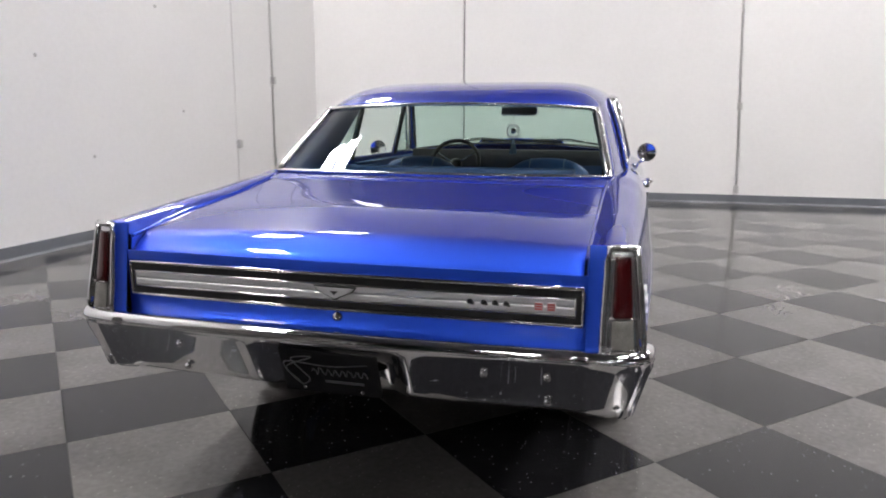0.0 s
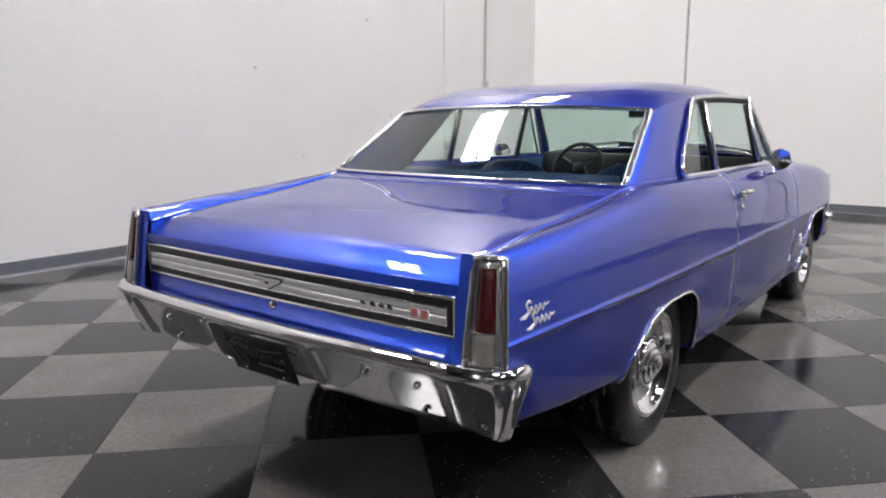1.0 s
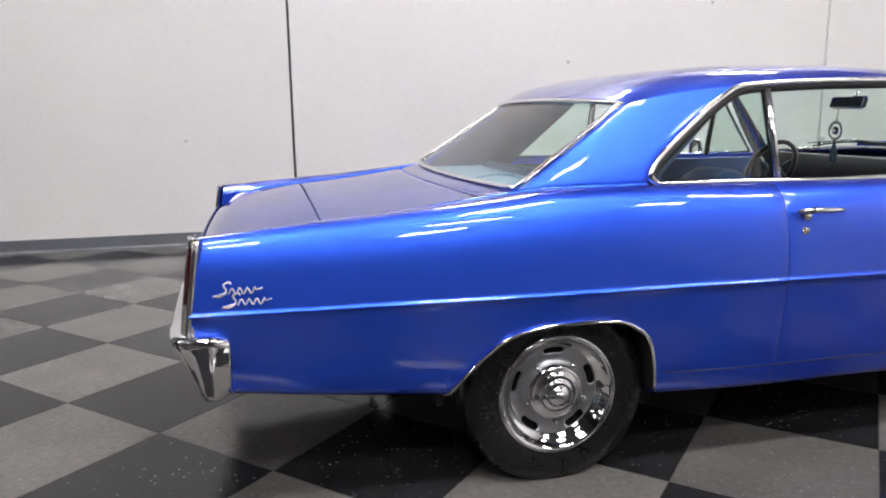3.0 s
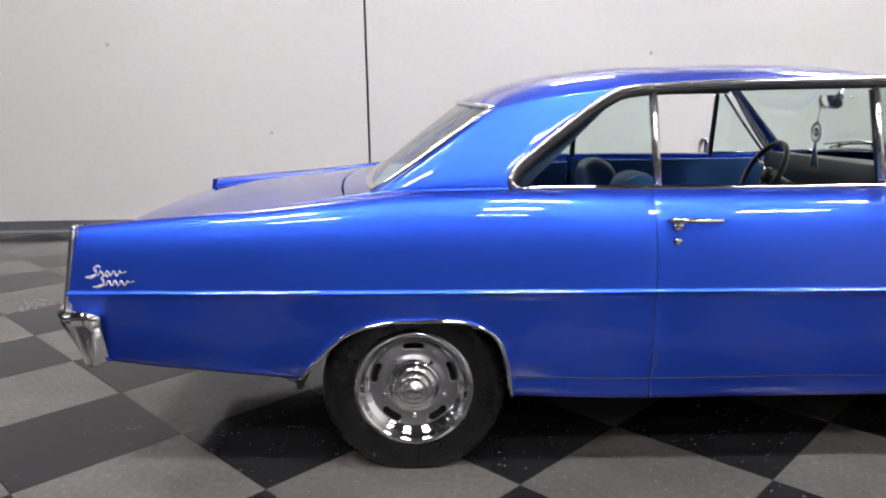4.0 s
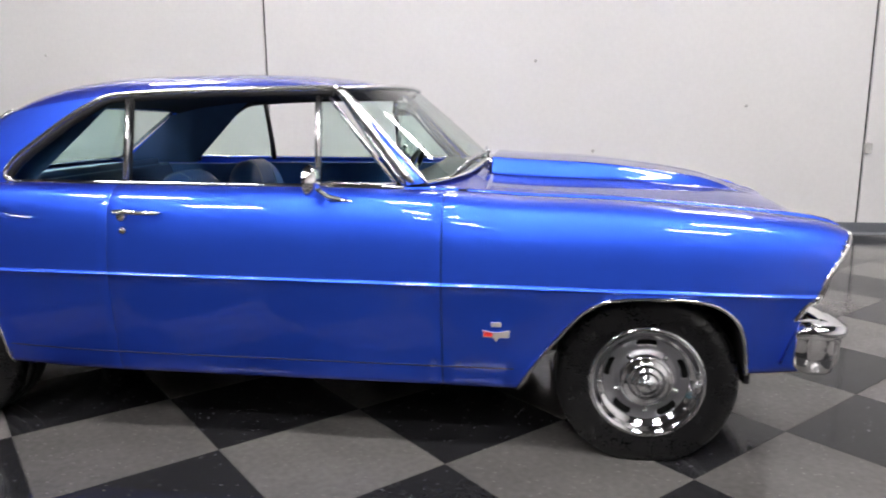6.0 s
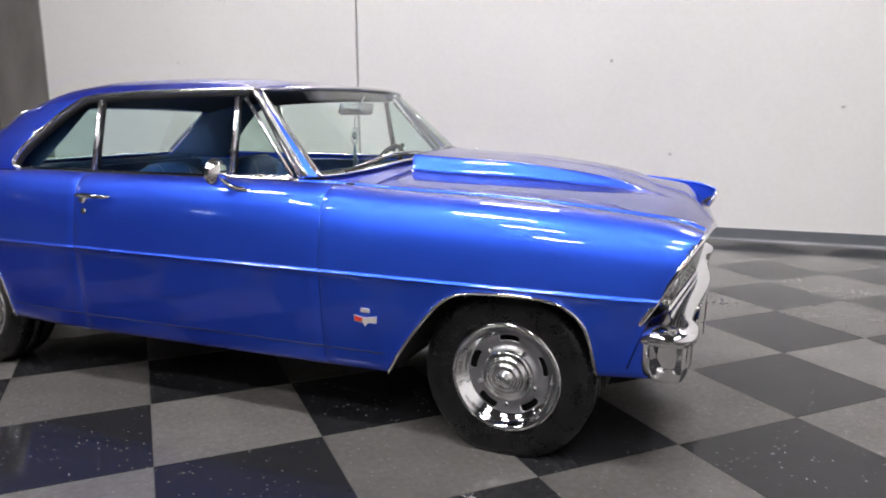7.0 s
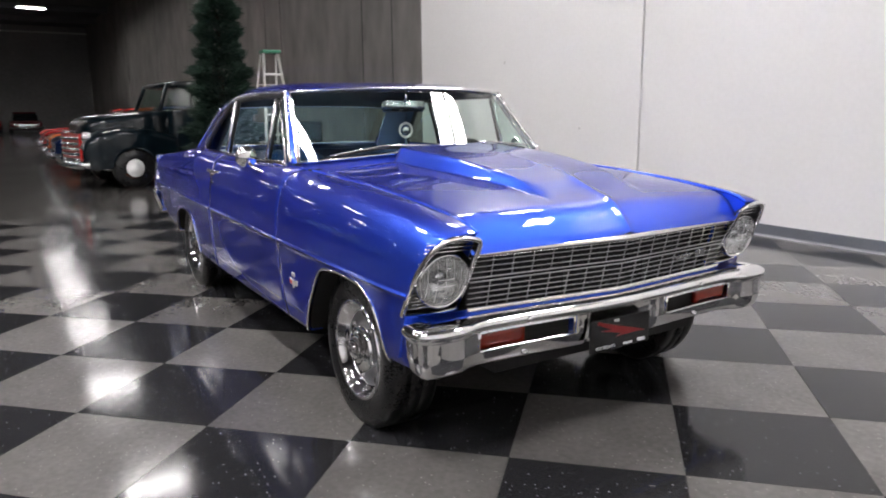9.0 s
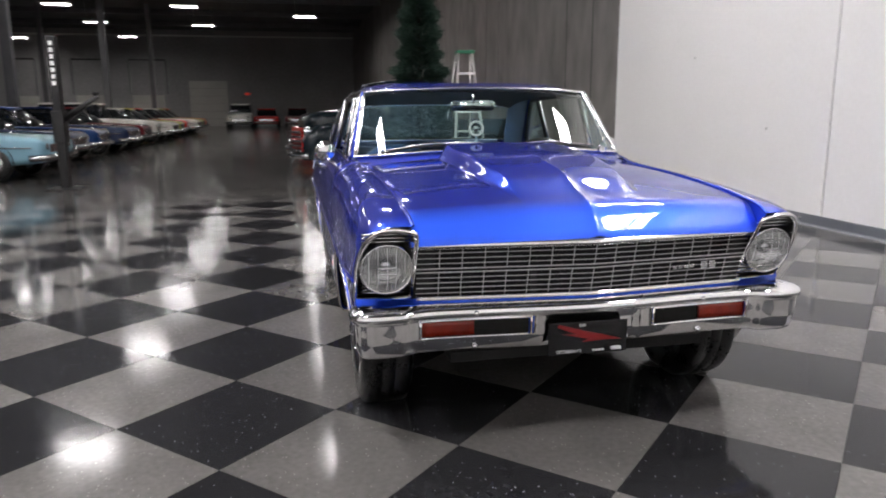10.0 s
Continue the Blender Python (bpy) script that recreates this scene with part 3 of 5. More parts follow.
def roof_shell():
    us = sorted(set([u for u in ROOF_U if abs(u - U_SAIL) > 0.012] + [U_SAIL]))
    bm = sheet(roof_point, us, [math.sin(a) for a in steps(-math.pi / 2, math.pi / 2, 44)], flip=True)
    tail = [u for u in us if u >= U_SAIL - 1e-9]
    for s in (-1, 1):
        def sail(c, t):
            top = roof_point(tail[c], s)
            k = (tail[c] - U_SAIL) / (1 - U_SAIL)
            xb = lerp(-1.022, -1.515, k)
            foot = Vector((xb, s * y_in(xb), z_in(xb) + 0.002))
            front = Vector((-sail_bow(t), 0, 0)) * (1 - k)
            return top.lerp(foot, t) + Vector((0, s * (0.006 * math.sin(math.pi * t)), 0)) + front
        sheet(sail, range(len(tail)), steps(0, 1, 24), bm, flip=s > 0)
    bmesh.ops.remove_doubles(bm, verts=bm.verts, dist=0.0005)
    return bm


part("roof", roof_shell(), PAINT, car, "blue hardtop roof with broad rear pillars", thick=0.006)
part("headliner", sheet(lambda u, w: roof_point(u, w * 0.97) - Vector((0, 0, 0.028)), steps(0.03, 0.97, 20), steps(-1, 1, 20), flip=True), HEADLINER, car, "dark cloth headliner")

# filler panels before and behind the glass
part("cowl", sheet(lambda u, v: ws_base(u * 0.74).lerp(Vector((0.83, u * 0.70, z_in(0.83) + 0.036 * (1 - abs(u) ** 2.2))), v) - Vector((0, 0, 0.006)), U, (0, 0.33, 0.66, 1), flip=True), PAINT, car, "blue cowl below the windshield", thick=0.004)
part("deck_filler", sheet(lambda u, v: bl_base(u * 0.725).lerp(Vector((deck_front(u * 0.705) + 0.009, u * 0.708, deck_point(deck_front(u * 0.705) + 0.006, u * 0.705))), v) - Vector((0, 0, 0.002 * (1 - v))), U, (0, 0.33, 0.66, 1)), PAINT, car, "blue panel below the rear window", thick=0.004)


# ---- wheels
def seated(bm, height):
    """Flattens the tyre where it stands on the floor."""
    for v in bm.verts:
        if v.co.z < -height:
            v.co.y *= 1.0 + 0.8 * (-height - v.co.z)
            v.co.z = -height
    return bm


def wheel(at, s, r, width, rim):
    ob = part("wheel", seated(lathe([(rim - 0.012, -width * 0.42), (rim + 0.004, -width * 0.47), (rim + 0.02, -width * 0.495), (rim + 0.055, -width * 0.53),
                              (r - 0.045, -width * 0.52), (r - 0.018, -width * 0.48), (r - 0.005, -width * 0.43), (r, -width * 0.36), (r + 0.001, -width * 0.15), (r - 0.004, -width * 0.14), (r - 0.004, -width * 0.11), (r + 0.002, -width * 0.10),
                              (r + 0.002, width * 0.10), (r - 0.004, width * 0.11), (r - 0.004, width * 0.14), (r + 0.001, width * 0.15), (r, width * 0.36), (r - 0.005, width * 0.43), (r - 0.05, width * 0.52),
                              (rim + 0.02, width * 0.5), (rim - 0.012, width * 0.42)], 72, m=None), at[2]), RUBBER, car, "black tyre on a slotted rally wheel")
    ob.matrix_basis = pose(*at, 0, 0, 0 if s < 0 else 180)
    o = -width * 0.42
    part("trim_ring", lathe([(rim + 0.004, o - 0.012), (rim + 0.001, o - 0.020), (rim - 0.010, o - 0.020), (rim - 0.016, o - 0.012), (rim - 0.026, o + 0.004), (rim - 0.038, o + 0.016), (rim - 0.048, o + 0.020), (rim - 0.050, o + 0.024)], 64), CHROME, ob, "polished trim ring")
    rd = rim - 0.046
    bm = bmesh.new()
    seg, rings = 160, 16
    def dish(q, k):
        rr = lerp(0.062, rd, q / rings)
        a = k * math.tau / seg
        h = o + 0.022 + 0.012 * math.sin(q / rings * math.pi) - 0.024 * smooth01((0.115 - rr) / 0.05)
        return Vector((rr * math.cos(a), h, rr * math.sin(a)))
    grid = [[bm.verts.new(dish(q, k)) for k in range(seg)] for q in range(rings + 1)]
    for q in range(rings):
        for k in range(seg):
            rr = lerp(0.062, rd, (q + 0.5) / rings)
            a = ((k + 0.5) / seg * 5 + 0.25) % 1 - 0.5
            mid = rd - 0.019
            if ((rr - mid) / 0.0125) ** 4 + (a * math.tau / 5 * mid / 0.036) ** 4 < 1:
                continue
            bm.faces.new((grid[q][k], grid[q + 1][k], grid[q + 1][(k + 1) % seg], grid[q][(k + 1) % seg]))
    part("wheel_disc", bm, SILVER, ob, "silver painted disc with five slots", thick=0.006)
    part("drum", lathe([(0.0, o + 0.060), (rd + 0.03, o + 0.060), (rd + 0.03, o + 0.03)], 48), UNDER, ob)
    part("centre_cap", lathe([(0.096, o + 0.012), (0.094, o - 0.001), (0.084, o - 0.006), (0.076, o - 0.004), (0.070, o - 0.014), (0.058, o - 0.017), (0.054, o - 0.014), (0.050, o - 0.026), (0.038, o - 0.029), (0.034, o - 0.026), (0.030, o - 0.037), (0.014, o - 0.041), (0.0, o - 0.042)], 48), CAP_CHROME, ob, "chrome centre cap")
    part("hub_emblem", lathe([(0.017, o - 0.0405), (0.014, o - 0.044), (0.0, o - 0.044)], 24), CHROME_WORN, ob)
    for k in range(5):
        a = (k + 0.75) * math.tau / 5
        part("lug_nut", lathe([(0.010, 0.0), (0.010, -0.012), (0.007, -0.018), (0.0, -0.019)], 10, m=Matrix.Translation((0.108 * math.cos(a), o + 0.016, 0.108 * math.sin(a)))), CHROME, ob)
    return ob


for s in (-1, 1):
    wheel((-1.400, s * 0.712, 0.305), s, 0.320, 0.225, 0.204)
    wheel((1.388, s * 0.728, 0.299), s, 0.318, 0.205, 0.200)


# ---- tail
def tail_x(y, z):
    return -2.502 - min(max(0.90 - z, 0), 0.30) * 0.15 - 0.018 * (1 - (y / 0.87) ** 2)


def panel_x(y, z):
    return -2.520 + (0.72 - z) * 0.03 - 0.018 * (1 - (y / 0.87) ** 2)


part("tail_panel", sheet(lambda y, z: Vector((panel_x(y, z), y, z)), steps(-0.72, 0.72, 24), steps(0.555, 0.806, 8), flip=True), PAINT, car, "blue tail panel", thick=0.006)
for s in (-1, 1):
    part("tail_corner", sheet(lambda y, z: Vector((tail_x(y, z) + 0.004, s * lerp(0.715, lerp(0.868, 0.838, (z - 0.555) / 0.34), y), z)), steps(0, 1, 4), steps(0.555, 0.888, 8), flip=s > 0), PAINT, car, thick=0.006)
part("lower_tail", sheet(lambda y, v: Vector((lerp(-2.545, -2.43, v), y, lerp(0.56, 0.43, v))), steps(-0.84, 0.84, 10), steps(0, 1, 4), flip=True), PAINT, car, thick=0.004)


def framed(name, outline, place, r, material, parent, label="", flat=0.7):
    """A bar bent round an outline of (y, z)."""
    pts = []
    n = len(outline)
    for i in range(n):
        a, b = outline[i], outline[(i + 1) % n]
        for t in steps(0, 1, 10)[:-1]:
            pts.append(place(lerp(a[0], b[0], t), lerp(a[1], b[1], t)))
    return part(name, tube(pts, r, seg=8, closed=True, flat=flat, up=(1, 0, 0)), material, parent, label)


def plate_on(name, y0, z0, y1, z1, place, depth, material, parent, label="", n=12):
    """Thin slab that follows place(y, z), raised by depth."""
    d = Vector((depth, 0, 0))
    bm = sheet(lambda u, v: place(lerp(y0, y1, u), lerp(z0, z1, v)) + d, steps(0, 1, n), steps(0, 1, 3), flip=depth < 0)
    return part(name, bm, material, parent, label, thick=abs(depth) + 0.001)


def tail_at(y, z):
    return Vector((panel_x(y, z), y, z))


trim = plate_on("tail_trim", -0.700, 0.670, 0.700, 0.768, tail_at, -0.004, BLACK, car, "black tail trim with a ribbed silver bar and chrome border", 20)
framed("border", [(-0.704, 0.667), (0.704, 0.667), (0.704, 0.771), (-0.704, 0.771)], lambda y, z: tail_at(y, z) + Vector((-0.005, 0, 0)), 0.0055, CHROME, trim, "chrome border")
for k in range(2):
    z = 0.6985 + k * 0.0222
    plate_on("silver_bar", -0.682, z, 0.682, z + 0.0206, tail_at, -0.010, BRIGHT, trim, "brushed silver bar", 20)
framed("bar_edge", [(-0.684, 0.696), (0.684, 0.696), (0.684, 0.743), (-0.684, 0.743)], lambda y, z: tail_at(y, z) + Vector((-0.010, 0, 0)), 0.003, CHROME, trim)
mx = Matrix(((0, 0, -1, 0), (1, 0, 0, 0), (0, 1, 0, 0), (0, 0, 0, 1)))  # outline x -> y, outline y -> z, depth -> -x


def badge(name, outline, at, depth, material, parent, label="", face=-1):
    base = mx if face < 0 else Matrix(((0, 0, 1, 0), (-1, 0, 0, 0), (0, 1, 0, 0), (0, 0, 0, 1)))
    return part(name, prism(outline if face < 0 else outline, depth, m=Matrix.Translation(at) @ base), material, parent, label, smooth=False, bevel=0.0008)


badge("emblem_edge", [(-0.067, 0.018), (0.067, 0.018), (0.057, 0.003), (0.0, -0.023), (-0.057, 0.003)], (-2.5440, 0.0, 0.721), 0.010, BLACK, trim, "dark emblem outline")
e = badge("centre_emblem", [(-0.060, 0.014), (0.060, 0.014), (0.052, 0.004), (0.0, -0.018), (-0.052, 0.004)], (-2.5470, 0.0, 0.721), 0.012, BRIGHT, trim, "chrome winged emblem")
badge("emblem_inlay", [(-0.014, 0.005), (0.014, 0.005), (0.0, -0.006)], (-2.5590, 0.0, 0.721), 0.002, BLACK, trim)
part("trunk_lock", lathe([(0.0, -0.012), (0.012, -0.010), (0.015, -0.002), (0.015, 0.004)], 20, axis="x", m=Matrix.Translation((panel_x(0, 0.645), 0.0, 0.645))), CHROME, car, "chrome trunk lock")
# lettering on the trim is drawn as plain strokes
for y in (-0.402, -0.440, -0.472, -0.502):
    badge("letter_stroke", [(-0.012, -0.007), (-0.006, -0.009), (0.008, -0.007), (0.012, -0.002), (0.009, 0.007), (-0.004, 0.008)], (-2.5500, y, 0.722), 0.003, CHROME, trim)
    badge("letter_stroke", [(-0.007, -0.003), (0.005, -0.004), (0.006, 0.003), (-0.004, 0.004)], (-2.5535, y, 0.722), 0.001, BLACK, trim)
for y in (-0.588, -0.622):
    badge("letter_stroke", [(-0.014, -0.012), (0.010, -0.013), (0.014, -0.004), (0.012, 0.012), (-0.010, 0.013), (-0.014, 0.004)], (-2.5480, y, 0.720), 0.005, BRIGHT, trim)
    for z in (-0.006, 0.001, 0.008):
        badge("letter_stroke", [(-0.010, z - 0.0022), (0.010, z - 0.0022), (0.010, z + 0.0022), (-0.010, z + 0.0022)], (-2.5532, y, 0.720), 0.001, BADGE_RED, trim)


def tail_light(s):
    def at(v, z):
        lo, hi = lerp(0.756, 0.764, (z - 0.6) / 0.285), lerp(0.868, 0.836, (z - 0.6) / 0.285)
        y = s * lerp(lo, hi, v)
        return Vector((tail_x(y, z) - 0.014 + 0.018 * v * v, y, z))
    body = part("tail_light", sheet(at, steps(0, 1, 4), steps(0.600, 0.886, 8), flip=s > 0), CHROME_WORN, car, "tall chrome tail light with red and clear lenses", thick=0.016)
    pts = [at(0, z) for z in steps(0.602, 0.884, 8)] + [at(v, 0.884) for v in (0.3, 0.6, 1)] + [at(1, z) for z in steps(0.884, 0.602, 8)] + [at(v, 0.602) for v in (0.6, 0.3)]
    part("lamp_frame", tube([p + Vector((-0.002, 0, 0)) for p in pts], 0.009, closed=True, seg=8), STAINLESS, body, "chrome frame")
    for nm, z0, z1, m, lab in (("red_lens", 0.705, 0.862, RED_LENS, "dark red ribbed lens"), ("clear_lens", 0.622, 0.697, CLEAR_LENS, "clear reversing lens")):
        part(nm, sheet(lambda v, z: at(lerp(0.23, 0.77, v), z) + Vector((-0.006 - 0.006 * math.sin(math.pi * v), 0, 0)), steps(0, 1, 6), steps(z0, z1, 4), flip=s > 0), m, body, lab, thick=0.006)
    part("divider", tube([at(0.15, 0.701) + Vector((-0.004, 0, 0)), at(0.85, 0.701) + Vector((-0.004, 0, 0))], 0.004, seg=6), CHROME, body)
    for v in (0.3, 0.7):
        part("screw", lathe([(0.0, -0.004), (0.004, -0.002), (0.004, 0.002)], 10, axis="x", m=Matrix.Translation(at(v, 0.701) + Vector((-0.008, 0, 0)))), CHROME, body)


for s in (-1, 1):
    tail_light(s)


# ---- bumpers
def rear_line(y):
    """Plan of the rear bumper by its run t from -1 (right end) to 1 (left end)."""
    return curve([(-2.428, -0.884, 0), (-2.490, -0.890, 0), (-2.546, -0.876, 0), (-2.586, -0.825, 0), (-2.606, -0.70, 0), (-2.622, -0.45, 0), (-2.632, -0.2, 0), (-2.634, 0, 0),
                  (-2.632, 0.2, 0), (-2.622, 0.45, 0), (-2.606, 0.70, 0), (-2.586, 0.825, 0), (-2.546, 0.876, 0), (-2.490, 0.890, 0), (-2.428, 0.884, 0)], y)


def bumper_sheet(line, profile, dent, turn, drop=None, hole=None, ends=1.0, cap=9):
    """Sweeps (inset, z) rows along a plan line; dent(y, row) pushes points inward, and the ends close in a round cap."""
    bm = bmesh.new()
    cols = []
    n = len(line)
    for i, p in enumerate(line):
        a, b = line[max(i - 1, 0)], line[min(i + 1, n - 1)]
        d = (b - a).normalized()
        inward = Vector((-d.y, d.x, 0)) * turn
        col = []
        for k, (o, z) in enumerate(profile):
            q = p + inward * ((o if k < 7 else o * lerp(ends, 1.0, abs(inward.x))) + dent(p.y, k))
            q.z = z + (drop(p.y, k) if drop else 0)
            near = max(0.0, 1 - min(i, n - 1 - i) / cap) ** 2
            q += inward * 0.012 * near
            q.z = lerp(q.z, 0.52 if turn < 0 else 0.44, 0.16 * near)
            col.append(bm.verts.new(q))
        cols.append(col)
    for i, (a, b) in enumerate(zip(cols, cols[1:])):
        for k in range(len(profile) - 1):
            if hole and hole((line[i].y + line[i + 1].y) / 2, k):
                continue
            bm.faces.new((a[k], b[k], b[k + 1], a[k + 1]))
    bmesh.ops.recalc_face_normals(bm, faces=bm.faces)
    return bm


REAR_PROFILE = [(0.085, 0.602), (0.050, 0.615), (0.026, 0.620), (0.009, 0.616), (0.0, 0.603), (0.0, 0.588), (0.005, 0.576), (0.014, 0.566), (0.042, 0.510), (0.072, 0.450), (0.084, 0.428), (0.096, 0.418), (0.112, 0.420)]


def rear_dent(y, k):
    """Plate recess, the two upright ridges beside it, and the fuller outer ends."""
    full = smooth01((abs(y) - 0.69) / 0.035)
    if k < 7:
        return -0.007 * full
    return 0.034 * smooth01((0.215 - abs(y)) / 0.05) - 0.016 * math.exp(-((abs(y) - 0.245) / 0.022) ** 4) * (k < 11) - 0.012 * full


def rear_drop(y, k):
    return -0.008 * smooth01((abs(y) - 0.70) / 0.10) * smooth01((k - 7) / 4)


rear_bumper = part("rear_bumper", bumper_sheet(rear_line(10), REAR_PROFILE, rear_dent, -1, rear_drop, ends=0.6), CHROME, car, "chrome wraparound rear bumper", thick=0.004)
for y, z, o in ((-0.62, 0.535, 0.024), (-0.62, 0.452, 0.06), (0.50, 0.535, 0.024), (0.50, 0.452, 0.06), (-0.45, 0.535, 0.022), (-0.80, 0.535, 0.026), (0.80, 0.535, 0.026), (-0.80, 0.452, 0.060), (0.80, 0.452, 0.060)):
    x = table(abs(y), [0, 0.2, 0.45, 0.7, 0.815, 0.87], [-2.634, -2.632, -2.622, -2.606, -2.590, -2.55])
    part("bolt", lathe([(0.0, -0.007), (0.006, -0.006), (0.011, -0.001), (0.011, 0.004)], 14, axis="x", m=Matrix.Translation((x + o, y, z))), CHROME, rear_bumper)
plate = part("licence_plate", box(-0.0015, -0.152, -0.076, 0.0015, 0.152, 0.076), PLATE_BLACK, car, "black dealer plate with grey script", smooth=False, bevel=0.001)
plate.matrix_basis = pose(-2.598, 0.0, 0.492, 0, -20, 0)
script = curve([(-0.003, 0.10, -0.040), (-0.003, 0.135, 0.012), (-0.003, 0.05, 0.055), (-0.003, 0.115, 0.045), (-0.003, 0.09, 0.004), (-0.003, 0.068, -0.028), (-0.003, 0.10, -0.045), (-0.003, 0.14, 0.03), (-0.003, 0.0, 0.026), (-0.003, -0.12, 0.042)], 8)
part("script_stroke", tube(script, 0.0016, seg=5), PLATE_INK, plate)
wave = [Vector((-0.003, 0.055 - 0.0055 * k, 0.004 + 0.011 * math.sin(k * 1.55) + (0.014 if k in (4, 20) else 0))) for k in range(32)]
part("script_stroke", tube(curve(wave, 3), 0.0013, seg=5), PLATE_INK, plate)
part("script_bar", box(-0.003, -0.10, -0.034, -0.0016, 0.02, -0.026), PLATE_INK, plate, smooth=False)
for y in (-0.09, 0.09):
    part("plate_screw", lathe([(0.0, -0.007), (0.005, -0.005), (0.006, 0.0)], 12, axis="x", m=Matrix.Translation((0, y, -0.062))), CHROME, plate)


def front_line(per):
    h = [(1.850, 0.884), (1.905, 0.898), (1.960, 0.900), (1.996, 0.888), (2.018, 0.862), (2.029, 0.82), (2.030, 0.76), (2.024, 0.71), (2.011, 0.668), (2.004, 0.60), (2.010, 0.45), (2.026, 0.25), (2.036, 0.12), (2.040, 0.0)]
    return curve([(x, -y, 0) for x, y in h] + [(x, y, 0) for x, y in h[-2::-1]], per)


FRONT_PROFILE = [(0.085, 0.546), (0.050, 0.547), (0.022, 0.543), (0.005, 0.534), (0.0, 0.520), (0.003, 0.507), (0.012, 0.500), (0.014, 0.495), (0.016, 0.462), (0.018, 0.429), (0.020, 0.423), (0.026, 0.397), (0.034, 0.378), (0.046, 0.369), (0.07, 0.371)]


def front_drop(y, k):
    e = smooth01((abs(y) - 0.650) / 0.06)
    return lerp(0.001, -0.004, k / 14) * e


def front_hole(y, k):
    return 0.240 < abs(y) < 0.652 and 6 < k < 9


front_bumper = part("front_bumper", bumper_sheet(front_line(10), FRONT_PROFILE, lambda y, k: (0.014 * smooth01((0.19 - abs(y)) / 0.03) if k > 6 else 0.0), 1, front_drop, front_hole), CHROME, car, "chrome wraparound front bumper with slots", thick=0.005)


def bump_x(y):
    return table(abs(y), [0, 0.12, 0.25, 0.45, 0.60, 0.66, 0.70], [2.040, 2.036, 2.026, 2.010, 2.004, 2.008, 2.02])


for s in (-1, 1):
    face = lambda y, z: Vector((bump_x(y) - 0.016 + (z - 0.461) * 0.05, y, z))
    a, b = s * 0.243, s * 0.650
    part("slot_recess", sheet(lambda u, v: face(lerp(a, b, u), lerp(0.390, 0.520, v)) - Vector((0.030, 0, 0)), steps(0, 1, 10), (0, 1), flip=s > 0), UNDER, front_bumper, "dark slot")
    for z in (0.429, 0.494):
        part("slot_edge", tube([face(lerp(a, b, u), z) for u in steps(0, 1, 10)], 0.0045, seg=6), CHROME, front_bumper)
    for y in (a, b):
        part("slot_edge", tube([face(y, z) for z in steps(0.429, 0.494, 3)], 0.0045, seg=6), CHROME, front_bumper)
    part("turn_signal", sheet(lambda u, v: face(lerp(s * 0.452, s * 0.646, u), lerp(0.433, 0.490, v)) - Vector((0.010, 0, 0)), steps(0, 1, 8), steps(0, 1, 3), flip=s < 0), AMBER, front_bumper, "orange red turn signal lens", thick=0.02)
    for y, z in ((0.45, 0.518), (0.45, 0.388)):
        part("bolt", lathe([(0.0, 0.007), (0.006, 0.006), (0.011, 0.001), (0.011, -0.004)], 14, axis="x", m=Matrix.Translation((bump_x(y) - (0.0 if z > 0.5 else 0.024), s * y, z))), CHROME, front_bumper)
plate = part("front_plate", box(-0.002, -0.160, -0.066, 0.002, 0.150, 0.060), PLATE_BLACK, car, "black plate with a red painted stroke", smooth=False, bevel=0.004)
plate.matrix_basis = pose(2.030, -0.024, 0.408, 0, 2, 0)
stroke = [(-0.13, -0.02), (-0.06, 0.0), (0.02, 0.02), (0.12, 0.050), (0.128, 0.040), (0.05, 0.008), (0.11, 0.012), (0.0, -0.012), (0.03, -0.022), (-0.08, -0.018)]
badge("red_stroke", stroke, (0.002, 0, 0.004), 0.001, PLATE_RED, plate, "red painted stroke", 1)
for k in range(4):
    badge("letter_bar", [(-0.005, -0.004), (0.005, -0.004), (0.005, 0.004), (-0.005, 0.004)], (0.002, 0.018 + k * 0.0125, -0.053), 0.001, BADGE_WHITE, plate, "", 1)


def lettering(words, size, at, parent, material):
    """Raised letters on a face that looks along +x."""
    text = bpy.data.curves.new("lettering", "FONT")
    text.body, text.size, text.extrude, text.align_x, text.align_y = words, size, 0.0006, "CENTER", "CENTER"
    text.materials.append(material)
    ob = new("lettering", text)
    ob.parent = parent
    ob.matrix_basis = Matrix.Translation(at) @ Matrix(((0, 0, 1, 0), (1, 0, 0, 0), (0, 1, 0, 0), (0, 0, 0, 1)))
    return ob


lettering("THE", 0.014, (0.003, -0.030, 0.046), plate, BADGE_WHITE)
lettering("YESTERDAY'S", 0.017, (0.003, -0.080, -0.053), plate, BADGE_WHITE)
badge("plain_cross", [(-0.022, -0.007), (0.018, -0.007), (0.022, 0.007), (-0.018, 0.007)], (0.002, 0.108, -0.050), 0.001, BADGE_WHITE, plate, "", 1)


# ---- grille and headlights
def grille_at(y, z):
    return Vector((2.024 - 0.060 * abs(y) / 0.66 + (z - 0.760) * 0.24, y, z - 0.006))


grille = part("grille", sheet(lambda y, z: grille_at(y, z) - Vector((0.075, 0, 0)), steps(-0.66, 0.66, 12), steps(0.55, 0.775, 4)), UNDER, car, "black grille with thin bright bars", thick=0.004)
YS = steps(-0.655, 0.655, 24) + [0.0]
YS = sorted(set(YS))
part("top_moulding", tube([grille_at(y, 0.772) + Vector((0.012, 0, 0)) for y in YS], 0.0155, seg=8, flat=0.9), STAINLESS, grille, "bright upper moulding")
part("bottom_moulding", tube([grille_at(y, 0.567) + Vector((0.004, 0, 0)) for y in YS], 0.009, seg=8), CHROME, grille, "bright lower moulding")
